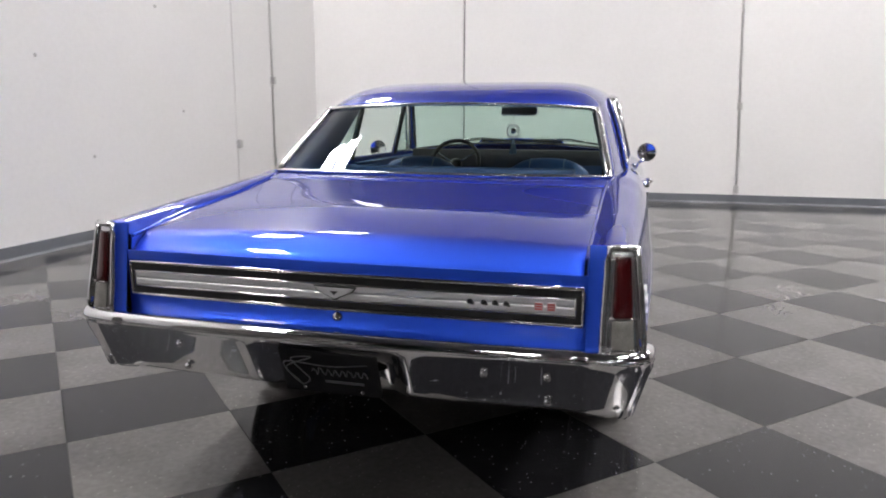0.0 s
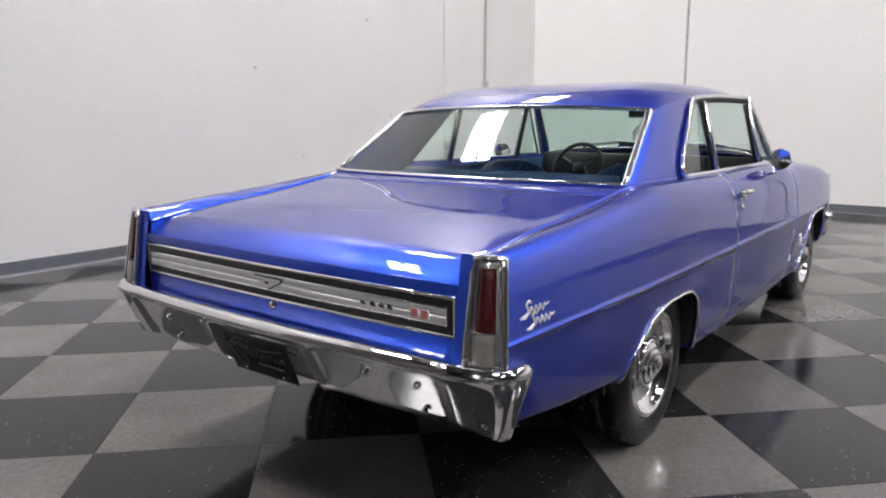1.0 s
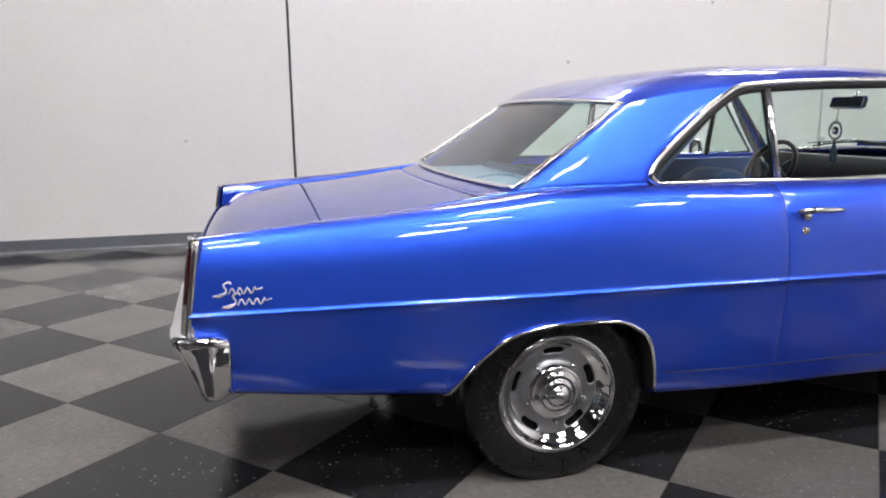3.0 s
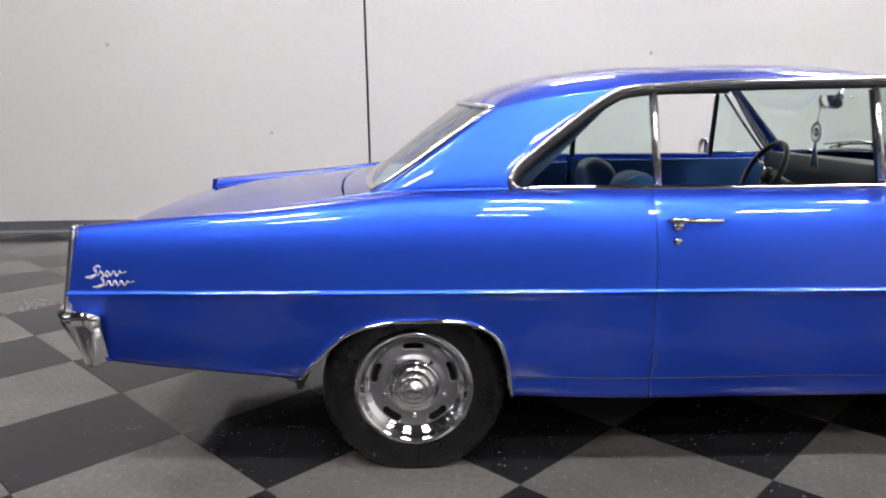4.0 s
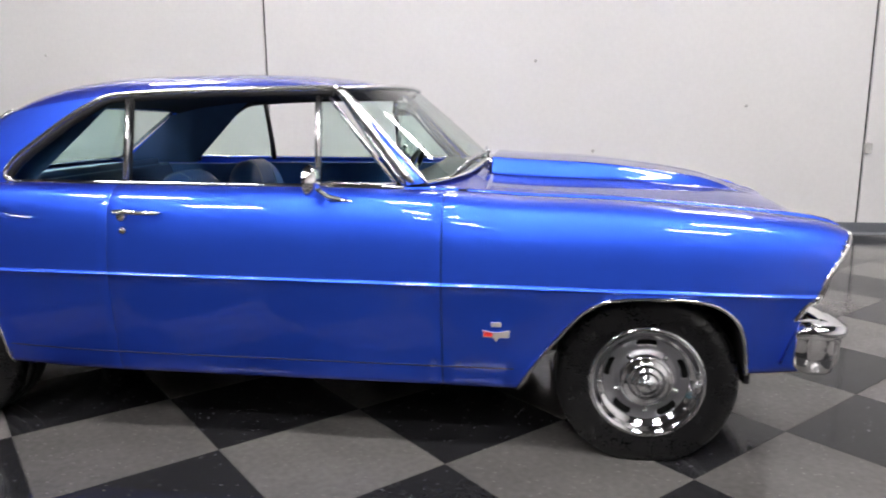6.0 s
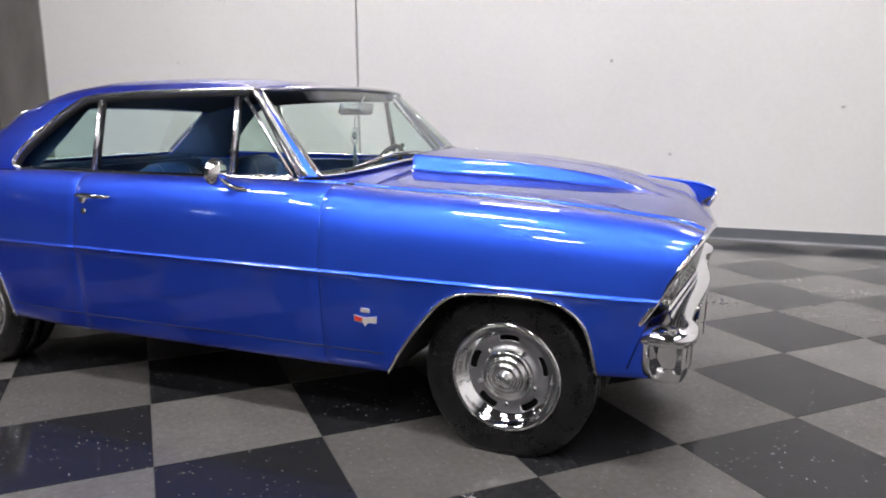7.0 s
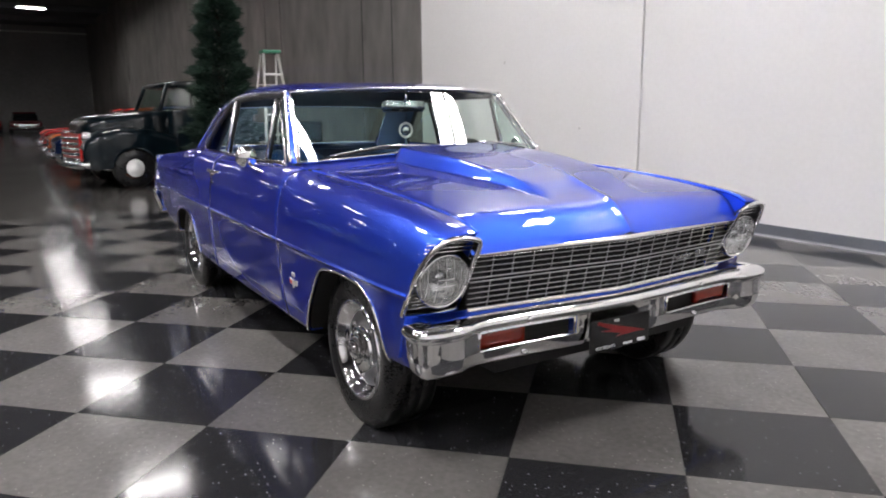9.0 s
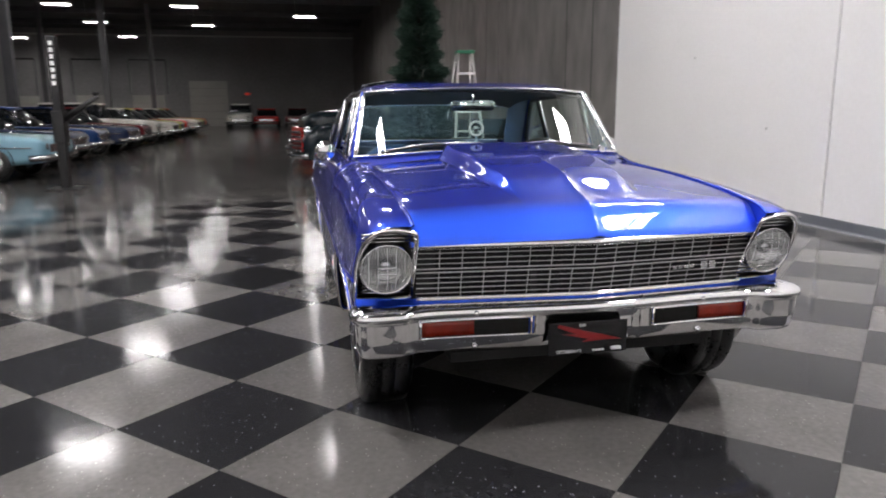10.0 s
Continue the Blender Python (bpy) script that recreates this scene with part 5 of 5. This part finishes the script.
part("front_axle", tube([(1.388, -0.62, 0.29), (1.388, 0.62, 0.29)], 0.04, seg=10), UNDER, car)


# ---------------------------------------------------------------- the hall behind the car
def rounded_section(x, w, z0, z1, r, n=5):
    """Ring of points of a rounded box section across y and z."""
    pts = []
    for cy, cz, a0 in ((w - r, z1 - r, 0), (-(w - r), z1 - r, 90), (-(w - r), z0 + r, 180), (w - r, z0 + r, 270)):
        for k in range(n + 1):
            a = math.radians(a0 + 90 * k / n)
            pts.append(Vector((x, cy + r * math.cos(a), cz + r * math.sin(a))))
    return pts


def loft(stations, n=5):
    """Skin over (x, half width, bottom, top, radius) stations."""
    bm = bmesh.new()
    rings = [[bm.verts.new(p) for p in rounded_section(*st, n)] for st in stations]
    for a, b in zip(rings, rings[1:]):
        for k in range(len(a)):
            bm.faces.new((a[k], a[(k + 1) % len(a)], b[(k + 1) % len(a)], b[k]))
    bm.faces.new(rings[0][::-1])
    bm.faces.new(rings[-1])
    bmesh.ops.recalc_face_normals(bm, faces=bm.faces)
    return bm


def road_wheel(parent, x, y, r, cap, w=0.19, c=1.0):
    s = 1 if y > 0 else -1
    ob = part("wheel", lathe([(r * 0.55, -w / 2), (r * 0.9, -w / 2), (r, -w * 0.36), (r, w * 0.36), (r * 0.9, w / 2), (r * 0.55, w / 2)], 28, m=Matrix.Translation((x, y, r))), RUBBER, parent)
    part("hub_cap", lathe([(r * 0.62 * c, 0.0), (r * 0.60 * c, 0.012), (r * 0.45 * c, 0.0), (r * 0.36 * c, 0.014), (r * 0.2 * c, 0.034), (0.0, 0.040)], 24, m=Matrix.Translation((x, y + s * w * 0.47, r)) @ pose(0, 0, 0, 0, 0, 0 if s > 0 else 180)), cap, ob)
    return ob


def parked_car(name, label, at, rz, paint, tall=1.0, boxy=False):
    ob = thing(name, label, "car", at, rz, "parked cars")
    h = 0.86 * tall
    part("body", loft([(-2.42, 0.70, 0.42, h - 0.10, 0.05), (-2.36, 0.80, 0.34, h - 0.02, 0.08), (-1.6, 0.88, 0.27, h, 0.10), (-0.6, 0.90, 0.24, h + 0.02, 0.10), (0.6, 0.90, 0.24, h + 0.02, 0.10), (1.5, 0.89, 0.27, h - 0.02, 0.10), (2.15, 0.84, 0.32, h - 0.08, 0.10), (2.28, 0.76, 0.38, h - 0.16, 0.06)]), paint, ob)
    top = 1.38 * tall
    ends = (-1.75, -1.55, 0.35, 0.55) if boxy else (-1.7, -1.0, 0.15, 0.75)
    part("glazing", loft([(ends[0], 0.72, h - 0.05, h + 0.02, 0.03), (ends[1], 0.66, h - 0.05, top - 0.04, 0.06), (ends[2], 0.66, h - 0.05, top - 0.04, 0.06), (ends[3], 0.72, h - 0.05, h + 0.02, 0.03)]), DARK_GLASS, ob, "dark side windows")
    part("roof", loft([(ends[1] - 0.06, 0.60, top - 0.09, top - 0.03, 0.03), (ends[1] + 0.1, 0.67, top - 0.06, top, 0.03), (ends[2] - 0.1, 0.67, top - 0.06, top, 0.03), (ends[2] + 0.06, 0.60, top - 0.09, top - 0.03, 0.03)]), paint, ob)
    for s in (-1, 1):
        for x in (-1.38, 1.42):
            road_wheel(ob, x, s * 0.80, 0.32, CHROME_WORN)
            part("arch", lathe([(0.37, -0.03), (0.37, 0.03)], 24, m=Matrix.Translation((x, s * 0.88, 0.34))), UNDER, ob)
        part("side_strip", tube([(-2.2, s * 0.885, 0.62), (2.1, s * 0.875, 0.60)], 0.012, seg=5), CHROME_WORN, ob)
        part("headlight", lathe([(0.0, 0.03), (0.07, 0.02), (0.085, 0.0), (0.085, -0.03)], 18, axis="x", m=Matrix.Translation((2.26, s * 0.60, 0.62 * tall))), REFLECTOR, ob)
        part("tail_light", box(-2.44, s * 0.55, 0.55, -2.40, s * 0.72, 0.66), RED_LENS, ob, smooth=False)
    part("grille", box(2.25, -0.48, 0.50, 2.29, 0.48, 0.66), CHROME_WORN, ob, smooth=False, bevel=0.01)
    part("front_bumper", tube([(2.05, -0.90, 0.42), (2.32, -0.78, 0.42), (2.38, 0, 0.42), (2.32, 0.78, 0.42), (2.05, 0.90, 0.42)], 0.06, seg=8), CHROME_WORN, ob)
    part("rear_bumper", tube([(-2.2, -0.90, 0.44), (-2.46, -0.78, 0.44), (-2.50, 0, 0.44), (-2.46, 0.78, 0.44), (-2.2, 0.90, 0.44)], 0.06, seg=8), CHROME_WORN, ob)
    return ob


DARK_GLASS = mat("dark_glass", (0.012, 0.014, 0.016), 0.06, 0.0, 0.1)


def car_paint(name, rgb, metal=0.1):
    return mat(name, rgb, 0.32, metal, 0.06, 3.0, 200.0, coat=0.8, spec=0.08)


TURQ = car_paint("turquoise_paint", (0.17, 0.32, 0.40))
NAVY = car_paint("navy_paint", (0.006, 0.014, 0.05))
BLUEP = car_paint("mid_blue_paint", (0.007, 0.028, 0.10))
IVORY = car_paint("ivory_paint", (0.50, 0.48, 0.44))
MAROON = car_paint("maroon_paint", (0.09, 0.012, 0.015))
REDP = car_paint("red_paint", (0.42, 0.02, 0.015))
ORANGE = car_paint("orange_paint", (0.50, 0.10, 0.02))
OLIVE = car_paint("olive_paint", (0.32, 0.31, 0.06))
GREEN = car_paint("dark_green_paint", (0.002, 0.006, 0.009))

# row of cars along the open side, noses towards the aisle
row = [("turquoise", TURQ, "faded turquoise sedan with a chrome side strip", False), ("navy", NAVY, "dark navy blue coupe with chrome bumpers", False), ("blue", BLUEP, "blue coupe with chrome bumpers", False),
       ("navy", NAVY, "dark navy blue sedan with chrome bumpers", False), ("maroon", MAROON, "dark maroon sedan with chrome bumpers", False), ("ivory", IVORY, "ivory white estate car with a tall roof", True), ("ivory", IVORY, "ivory white coupe with chrome bumpers", False),
       ("olive", OLIVE, "dull olive green coupe with chrome bumpers", False), ("red", REDP, "red coupe with a white roof line", False), ("ivory", IVORY, "pale ivory sedan with chrome bumpers", False), ("olive", OLIVE, "dull yellow green sedan", False), ("orange", ORANGE, "orange coupe in the far row", False)]
for k, (c, p, lab, tall) in enumerate(row):
    parked_car("parked_car", lab, (-10.6 - 2.75 * k, -7.65 - 0.12 * (k % 3) - (0.25 if k else 0.0), -0.006), 90 + (k % 3 - 1) * 2, p, (1.0 + 0.12 * tall) if k else 1.0, tall)
# cars behind the pickup
for k, (p, lab) in enumerate(((NAVY, "blue pickup bodied car with chrome nose"), (ORANGE, "orange coupe beside the pickup"), (REDP, "red coupe behind the pickup"), (REDP, "bright red roadster at the end"))):
    parked_car("parked_car", lab, (-12.7 - 2.8 * k, 1.25 + 0.05 * k, -0.006), -90, p)
for x, y, p, lab in ((-50.0, -4.4, IVORY, "white van like car at the far wall"), (-50.5, -2.6, REDP, "red tractor coloured car at the far wall"), (-49.0, -0.4, MAROON, "dark red car at the far wall")):
    parked_car("parked_car", lab, (x, y, -0.006), 0, p, 1.25 if p is IVORY else 1.0, p is IVORY)


def pickup(at, rz):
    ob = thing("pickup_truck", "dark green old pickup truck with a red and chrome grille", "truck", at, rz)
    part("hood", loft([(0.35, 0.74, 0.62, 1.29, 0.12), (0.9, 0.72, 0.62, 1.27, 0.14), (1.45, 0.66, 0.60, 1.22, 0.16), (1.70, 0.60, 0.60, 1.16, 0.16), (1.80, 0.50, 0.66, 1.06, 0.14)], 7), GREEN, ob, "rounded hood")
    part("cab", loft([(-1.05, 0.70, 0.45, 1.30, 0.10), (-0.95, 0.78, 0.42, 1.45, 0.14), (-0.4, 0.86, 0.42, 1.30, 0.10), (0.36, 0.84, 0.42, 1.29, 0.10), (0.48, 0.76, 0.45, 1.26, 0.10)], 7), GREEN, ob, "cab")
    for s in (-1, 1):
        part("front_pillar", tube([(0.60, s * 0.70, 1.27), (0.42, s * 0.62, 1.72)], 0.035, seg=8), GREEN, ob)
        part("rear_pillar", tube([(-0.95, s * 0.70, 1.25), (-0.85, s * 0.60, 1.68)], 0.07, seg=8), GREEN, ob)
        part("door_pillar", tube([(-0.48, s * 0.74, 1.25), (-0.42, s * 0.63, 1.68)], 0.03, seg=8), GREEN, ob)
        g = part("side_window", sheet(lambda t, k: Vector((lerp(lerp(-0.9, -0.8, t), lerp(0.52, 0.38, t), k), s * lerp(0.74, 0.62, t), lerp(1.25, 1.66, t))), steps(0, 1, 3), steps(0, 1, 3)), GLASS, ob)
        low = lambda x: 0.30 + math.sqrt(max(0.0, 0.36 ** 2 - (x - 1.12) ** 2)) if abs(x - 1.12) < 0.36 else 0.34
        high = lambda x: table(x, [0.40, 0.8, 1.3, 1.6, 1.82, 1.90], [0.86, 0.98, 1.02, 0.98, 0.86, 0.70])
        part("front_fender", sheet(lambda x, v: Vector((x, s * (0.92 - 0.10 * max(0.0, (x - 1.6) / 0.3) ** 2 - 0.26 * max(0.0, (v - 0.5) / 0.5) ** 2.2), lerp(low(x), high(x), math.sin(v * 1.57)))), steps(0.40, 1.90, 40), steps(0, 1, 10), flip=s > 0), GREEN, ob, "rounded front fender", thick=0.02)
        part("running_board", box(-1.0, s * 0.72, 0.36, 0.55, s * 0.92, 0.40), GREEN, ob, smooth=False)
        part("headlight", lathe([(0.0, 0.05), (0.07, 0.035), (0.09, 0.0), (0.085, -0.08)], 20, axis="x", m=Matrix.Translation((1.84, s * 0.74, 0.86))), CHROME_WORN, ob)
        road_wheel(ob, 1.12, s * 0.78, 0.335, BADGE_WHITE, c=0.72)
        road_wheel(ob, -1.75, s * 0.78, 0.335, BADGE_WHITE, c=0.72)
        part("rear_fender", lathe([(0.40, -0.12), (0.42, 0.0), (0.40, 0.10)], 24, m=Matrix.Translation((-1.75, s * 0.82, 0.36))), GREEN, ob)
        part("door_handle", tube([(-0.40, s * 0.82, 1.12), (-0.28, s * 0.83, 1.12)], 0.014, seg=6), CHROME_WORN, ob)
        part("hood_flash", tube([(0.5, s * 0.615, 1.05), (1.2, s * 0.565, 1.02)], 0.012, seg=5), CHROME, ob)
    part("roof", loft([(-0.98, 0.52, 1.62, 1.70, 0.04), (-0.8, 0.64, 1.64, 1.79, 0.06), (0.25, 0.64, 1.66, 1.79, 0.06), (0.46, 0.58, 1.68, 1.74, 0.03)]), GREEN, ob)
    g = part("windshield", sheet(lambda t, k: Vector((lerp(0.58, 0.42, t), lerp(-0.66, 0.66, k) * lerp(1, 0.9, t), lerp(1.24, 1.68, t))), (0, 1), steps(0, 1, 4)), GLASS, ob)
    for k in range(5):
        z = 0.50 + k * 0.085
        part("grille_bar", tube([(1.70, -0.86 + 0.02 * k, z), (1.88, -0.62, z), (1.96, -0.30, z), (1.98, 0, z), (1.96, 0.30, z), (1.88, 0.62, z), (1.70, 0.86 - 0.02 * k, z)], 0.027, seg=7), CHROME, ob, "chrome grille bar")
    part("grille_back", box(1.74, -0.66, 0.44, 1.90, 0.66, 0.92), REDP, ob, "red grille backing", smooth=False)
    part("front_bumper", tube([(1.80, -0.86, 0.42), (1.98, -0.6, 0.42), (2.02, 0, 0.42), (1.98, 0.6, 0.42), (1.80, 0.86, 0.42)], 0.07, seg=8), CHROME, ob, "chrome bumper")
    part("bed", loft([(-2.55, 0.66, 0.55, 1.05, 0.02), (-2.50, 0.68, 0.52, 1.05, 0.02), (-1.12, 0.68, 0.52, 1.05, 0.02), (-1.08, 0.66, 0.55, 1.05, 0.02)]), GREEN, ob, "load bed")
    part("chassis", box(-2.4, -0.5, 0.32, 1.7, 0.5, 0.5), UNDER, ob, smooth=False)
    return ob


pickup((-10.0, 0.95, -0.006), -83)


# ---- stepladder
ALU = mat("ladder_aluminium", (0.55, 0.54, 0.52), 0.4, 0.7, 0.1, 8, 90)
GREEN_CAP = mat("green_plastic", (0.012, 0.12, 0.065), 0.5, 0.0, 0.1)
ladder = thing("stepladder", "aluminium stepladder with a green top cap, standing open", "ladder", (-7.33, 1.80, -0.006), 0)
for s in (-1, 1):
    part("front_rail", tube([(0.50, s * 0.30, 0.0), (0.0, s * 0.112, 2.16)], 0.022, seg=6, flat=1.5), ALU, ladder)
    part("rear_rail", tube([(-0.55, s * 0.28 - 0.05, 0.0), (-0.05, s * 0.12 - 0.02, 2.12)], 0.016, seg=6), ALU, ladder)
for k in range(6):
    t = (k + 0.9) / 7
    part("tread", box(lerp(0.50, 0.0, t) - 0.05, -lerp(0.30, 0.112, t), 2.16 * t - 0.018, lerp(0.50, 0.0, t) + 0.04, lerp(0.30, 0.112, t), 2.16 * t + 0.012), ALU, ladder, smooth=False, bevel=0.004)
for k in (1, 2, 4, 5):
    t = (k + 0.5) / 7
    part("rear_brace", tube([(lerp(-0.55, -0.05, t), -lerp(0.33, 0.14, t), 2.12 * t), (lerp(-0.55, -0.05, t), lerp(0.23, 0.10, t), 2.12 * t)], 0.012, seg=6), ALU, ladder)
part("top_cap", box(-0.11, -0.148, 2.14, 0.09, 0.148, 2.19), GREEN_CAP, ladder, "green plastic top cap", smooth=False, bevel=0.012)


# ---- artificial fir tree
NEEDLE = mat("fir_needles", (0.006, 0.024, 0.014), 0.65, 0.0, 0.45, 9.0, 60.0)
BARK = mat("tree_pole", (0.03, 0.022, 0.015), 0.8)
tree = thing("christmas_tree", "tall narrow artificial dark green christmas tree", "tree", (-7.65, 1.10, -0.006))
part("trunk", tube([(0, 0, 0), (0, 0, 2.2), (0, 0, 4.55)], [0.05, 0.035, 0.01], seg=8), BARK, tree)
rng = random.Random(7)
vs, fs = [], []
for k in range(15000):
    z = 0.18 + 4.4 * rng.random() ** 1.25
    rmax = max(0.05, (0.66 - 0.140 * z)) * (0.90 + 0.16 * math.sin(z * 21) + 0.10 * math.sin(z * 7.3 + 1))
    a = rng.random() * math.tau
    rr = rmax * (0.45 + 0.6 * rng.random() ** 0.5)
    c = Vector((rr * math.cos(a), rr * math.sin(a), z))
    d = Vector((math.cos(a), math.sin(a), -0.25 + 0.7 * rng.random())).normalized()
    side = Vector((rng.uniform(-1, 1), rng.uniform(-1, 1), rng.uniform(-1, 1))).cross(d).normalized()
    ln, wd = rng.uniform(0.06, 0.13), rng.uniform(0.010, 0.022)
    i = len(vs)
    up = d.cross(side)
    vs += [c - d * ln * 0.4 + side * wd, c - d * ln * 0.4 - side * wd, c + d * ln, c - d * ln * 0.2 + up * wd * 1.4]
    fs += [(i, i + 1, i + 3), (i, i + 3, i + 2), (i + 1, i + 2, i + 3)]
me = bpy.data.meshes.new("foliage")
me.from_pydata(vs, [], fs)
me.materials.append(NEEDLE)
crown = new("foliage", me)
crown.parent = tree

# ---- two post lift, columns, roll-up doors
STEEL = mat("grey_steel", (0.10, 0.10, 0.105), 0.5, 0.3, 0.2, 4, 40)
lift = thing("lift_post", "black vehicle lift post with a raised arm", "vehicle lift", (-8.24, -4.66, -0.006))
LIFT_BLACK = mat("lift_black", (0.006, 0.006, 0.0065), 0.45, 0.0, 0.2, 6.0, 60.0)
part("column", box(-0.10, -0.062, 0.0, 0.10, 0.062, 2.40), LIFT_BLACK, lift, smooth=False, bevel=0.01)
part("base_plate", box(-0.28, -0.24, 0.0, 0.28, 0.24, 0.02), LIFT_BLACK, lift, smooth=False)
part("carriage", box(-0.13, -0.085, 0.75, 0.13, 0.085, 1.25), LIFT_BLACK, lift, smooth=False, bevel=0.01)
part("arm", tube([(0.0, 0.08, 1.12), (0.1, 0.62, 1.48)], [0.06, 0.04], seg=6), LIFT_BLACK, lift)
part("arm_pad", lathe([(0.0, 0.05), (0.05, 0.05), (0.05, 0.0), (0.0, 0.0)], 14, axis="z", m=Matrix.Translation((0.1, 0.60, 1.49))), LIFT_BLACK, lift)
for k in range(7):
    part("letter_bar", box(0.101, -0.028, 2.26 - k * 0.102, 0.104, 0.028, 2.325 - k * 0.102), BADGE_WHITE, lift, smooth=False)
for x in (-19.0, -30.5, -42.0):
    for y in (-8.9, -14.8):
        column = tagged(part("column", box(x - 0.13, y - 0.13, -0.006, x + 0.13, y + 0.13, HIGH), STEEL, None, "grey steel roof column", smooth=False), "grey steel roof column standing on the floor", "column", kind="structure")
DOORP = mat("rollup_door", (0.40, 0.38, 0.35), 0.6, 0.0, 0.1, 1.0, 12.0)
for k, (y0, y1, z1) in enumerate(((-8.58, -5.70, 3.55), (-12.8, -10.45, 2.45), (-16.85, -14.7, 2.45), (-21.0, -19.5, 2.4))):
    ob = thing("rollup_door", "pale sectional roll-up door in the far wall", "door", (BACK + 0.02, 0, 0), 0, kind="structure")
    n = int(z1 / 0.55)
    for i in range(n):
        part("door_section", box(0, y0, i * z1 / n + 0.01, 0.05, y1, (i + 1) * z1 / n - 0.01), DOORP, ob, smooth=False, bevel=0.006)
for y0, y1 in ((-17.0, -14.6), (-12.9, -10.2), (-21.1, -19.5)):
    frame_ob = thing("door_track", "dark steel track over a door in the far wall", "door track", (BACK + 0.02, 0, 0), 0, kind="structure")
    part("lintel", box(0, y0, 5.05, 0.10, y1, 5.17), BLACK, frame_ob, smooth=False)
    for y in (y0, y1):
        part("jamb", box(0, y - 0.05, 2.5, 0.08, y + 0.05, 5.05), STEEL, frame_ob, smooth=False)
tagged(part("wall_girder", box(BACK + 0.02, RIGHT, 6.9, BACK + 0.14, LEFT, 7.0), CONDUIT, None, "", smooth=False), "pale steel girt along the far wall", "girder", kind="structure")
ob = part("exit_sign", box(BACK + 0.02, -4.35, 2.45, BACK + 0.06, -3.98, 2.62), mat("exit_red", (0.5, 0.03, 0.02), 0.5, emit=(1, 0.08, 0.04), strength=0.25, vary=0), None, "small glowing red exit sign", smooth=False)
tagged(ob, "small glowing red exit sign on the far wall", "sign")
for k in range(8):
    x = -8.0 - 6.0 * k
    tagged(part("roof_beam", box(x - 0.06, RIGHT, HIGH - 0.34, x + 0.06, LEFT, HIGH - 0.04), STEEL, None, "", smooth=False), "dark steel roof beam under the ceiling", "beam", kind="structure")

# small marks and anchors on the white walls
for x, z in ((1.51, 0.83), (3.0, 1.28), (-4.6, 1.9), (0.9, 1.75), (-3.0, 1.0), (2.6, 2.4)):
    ob = part("wall_anchor", lathe([(0.0, -0.012), (0.012, -0.010), (0.018, 0.0)], 10, m=Matrix.Translation((x, LEFT, z))), CONDUIT, None, "")
    tagged(ob, "small round metal anchor set in the white wall", "wall anchor", "wall anchors")


# ---------------------------------------------------------------- checkered floor tiles
HALF = 0.6096 / math.sqrt(2)
CORNER = (-0.18, -0.94)
bed = setting("floor_checker", box(TILE_END, -10.6, -0.005, FRONT + 0.02, LEFT + 0.02, -0.0035), JOINT, "thin dark bed under the checkered vinyl tiles")


def clip(poly, xmin):
    out = []
    for i, a in enumerate(poly):
        b = poly[(i + 1) % len(poly)]
        if a[0] >= xmin:
            out.append(a)
        if (a[0] >= xmin) != (b[0] >= xmin):
            t = (xmin - a[0]) / (b[0] - a[0])
            out.append((xmin, a[1] + t * (b[1] - a[1])))
    return out


def tile_mesh(name, material):
    bm = bmesh.new()
    h, c = HALF - 0.0009, 0.0016
    lo = [bm.verts.new((x, y, -0.0034)) for x, y in ((h, 0), (0, h), (-h, 0), (0, -h))]
    hi = [bm.verts.new((x, y, 0.0)) for x, y in ((h - c, 0), (0, h - c), (c - h, 0), (0, c - h))]
    bm.faces.new(hi)
    for i in range(4):
        bm.faces.new((lo[i], lo[(i + 1) % 4], hi[(i + 1) % 4], hi[i]))
    me = bpy.data.meshes.new(name)
    bm.to_mesh(me)
    bm.free()
    me.materials.append(material)
    return me


meshes = [tile_mesh("dark_tile", TILE_DARK), tile_mesh("light_tile", TILE_LIGHT)]
rest = [([], []), ([], [])]
for a in range(-16, 18):
    for b in range(-25, 14):
        if (a + b) % 2 == 0:
            continue
        x, y = CORNER[0] + HALF * a, CORNER[1] + HALF * b
        if x + HALF < TILE_END + 0.05 or x - HALF > FRONT or y - HALF > LEFT or y + HALF < -10.5:
            continue
        kind = a % 2
        whole = x - HALF >= TILE_END
        if whole and -4.6 < x < 4.6 and -4.3 < y < 3.4:
            ob = new("tile", meshes[kind])
            ob.parent = bed
            ob.location = (x, y, 0)
        else:
            v, f = rest[kind]
            h = HALF - 0.0009
            poly = clip([(x + h, y), (x, y + h), (x - h, y), (x, y - h)], TILE_END)
            if len(poly) > 2:
                f.append(tuple(range(len(v), len(v) + len(poly))))
                v += [(px, py, 0.0) for px, py in poly]
for (v, f), material, nm in zip(rest, (TILE_DARK, TILE_LIGHT), ("dark_tiles", "light_tiles")):
    me = bpy.data.meshes.new(nm)
    me.from_pydata(v, [], f)
    me.materials.append(material)
    ob = new(nm, me)
    ob.parent = bed
    ob["kind"] = "stuff"
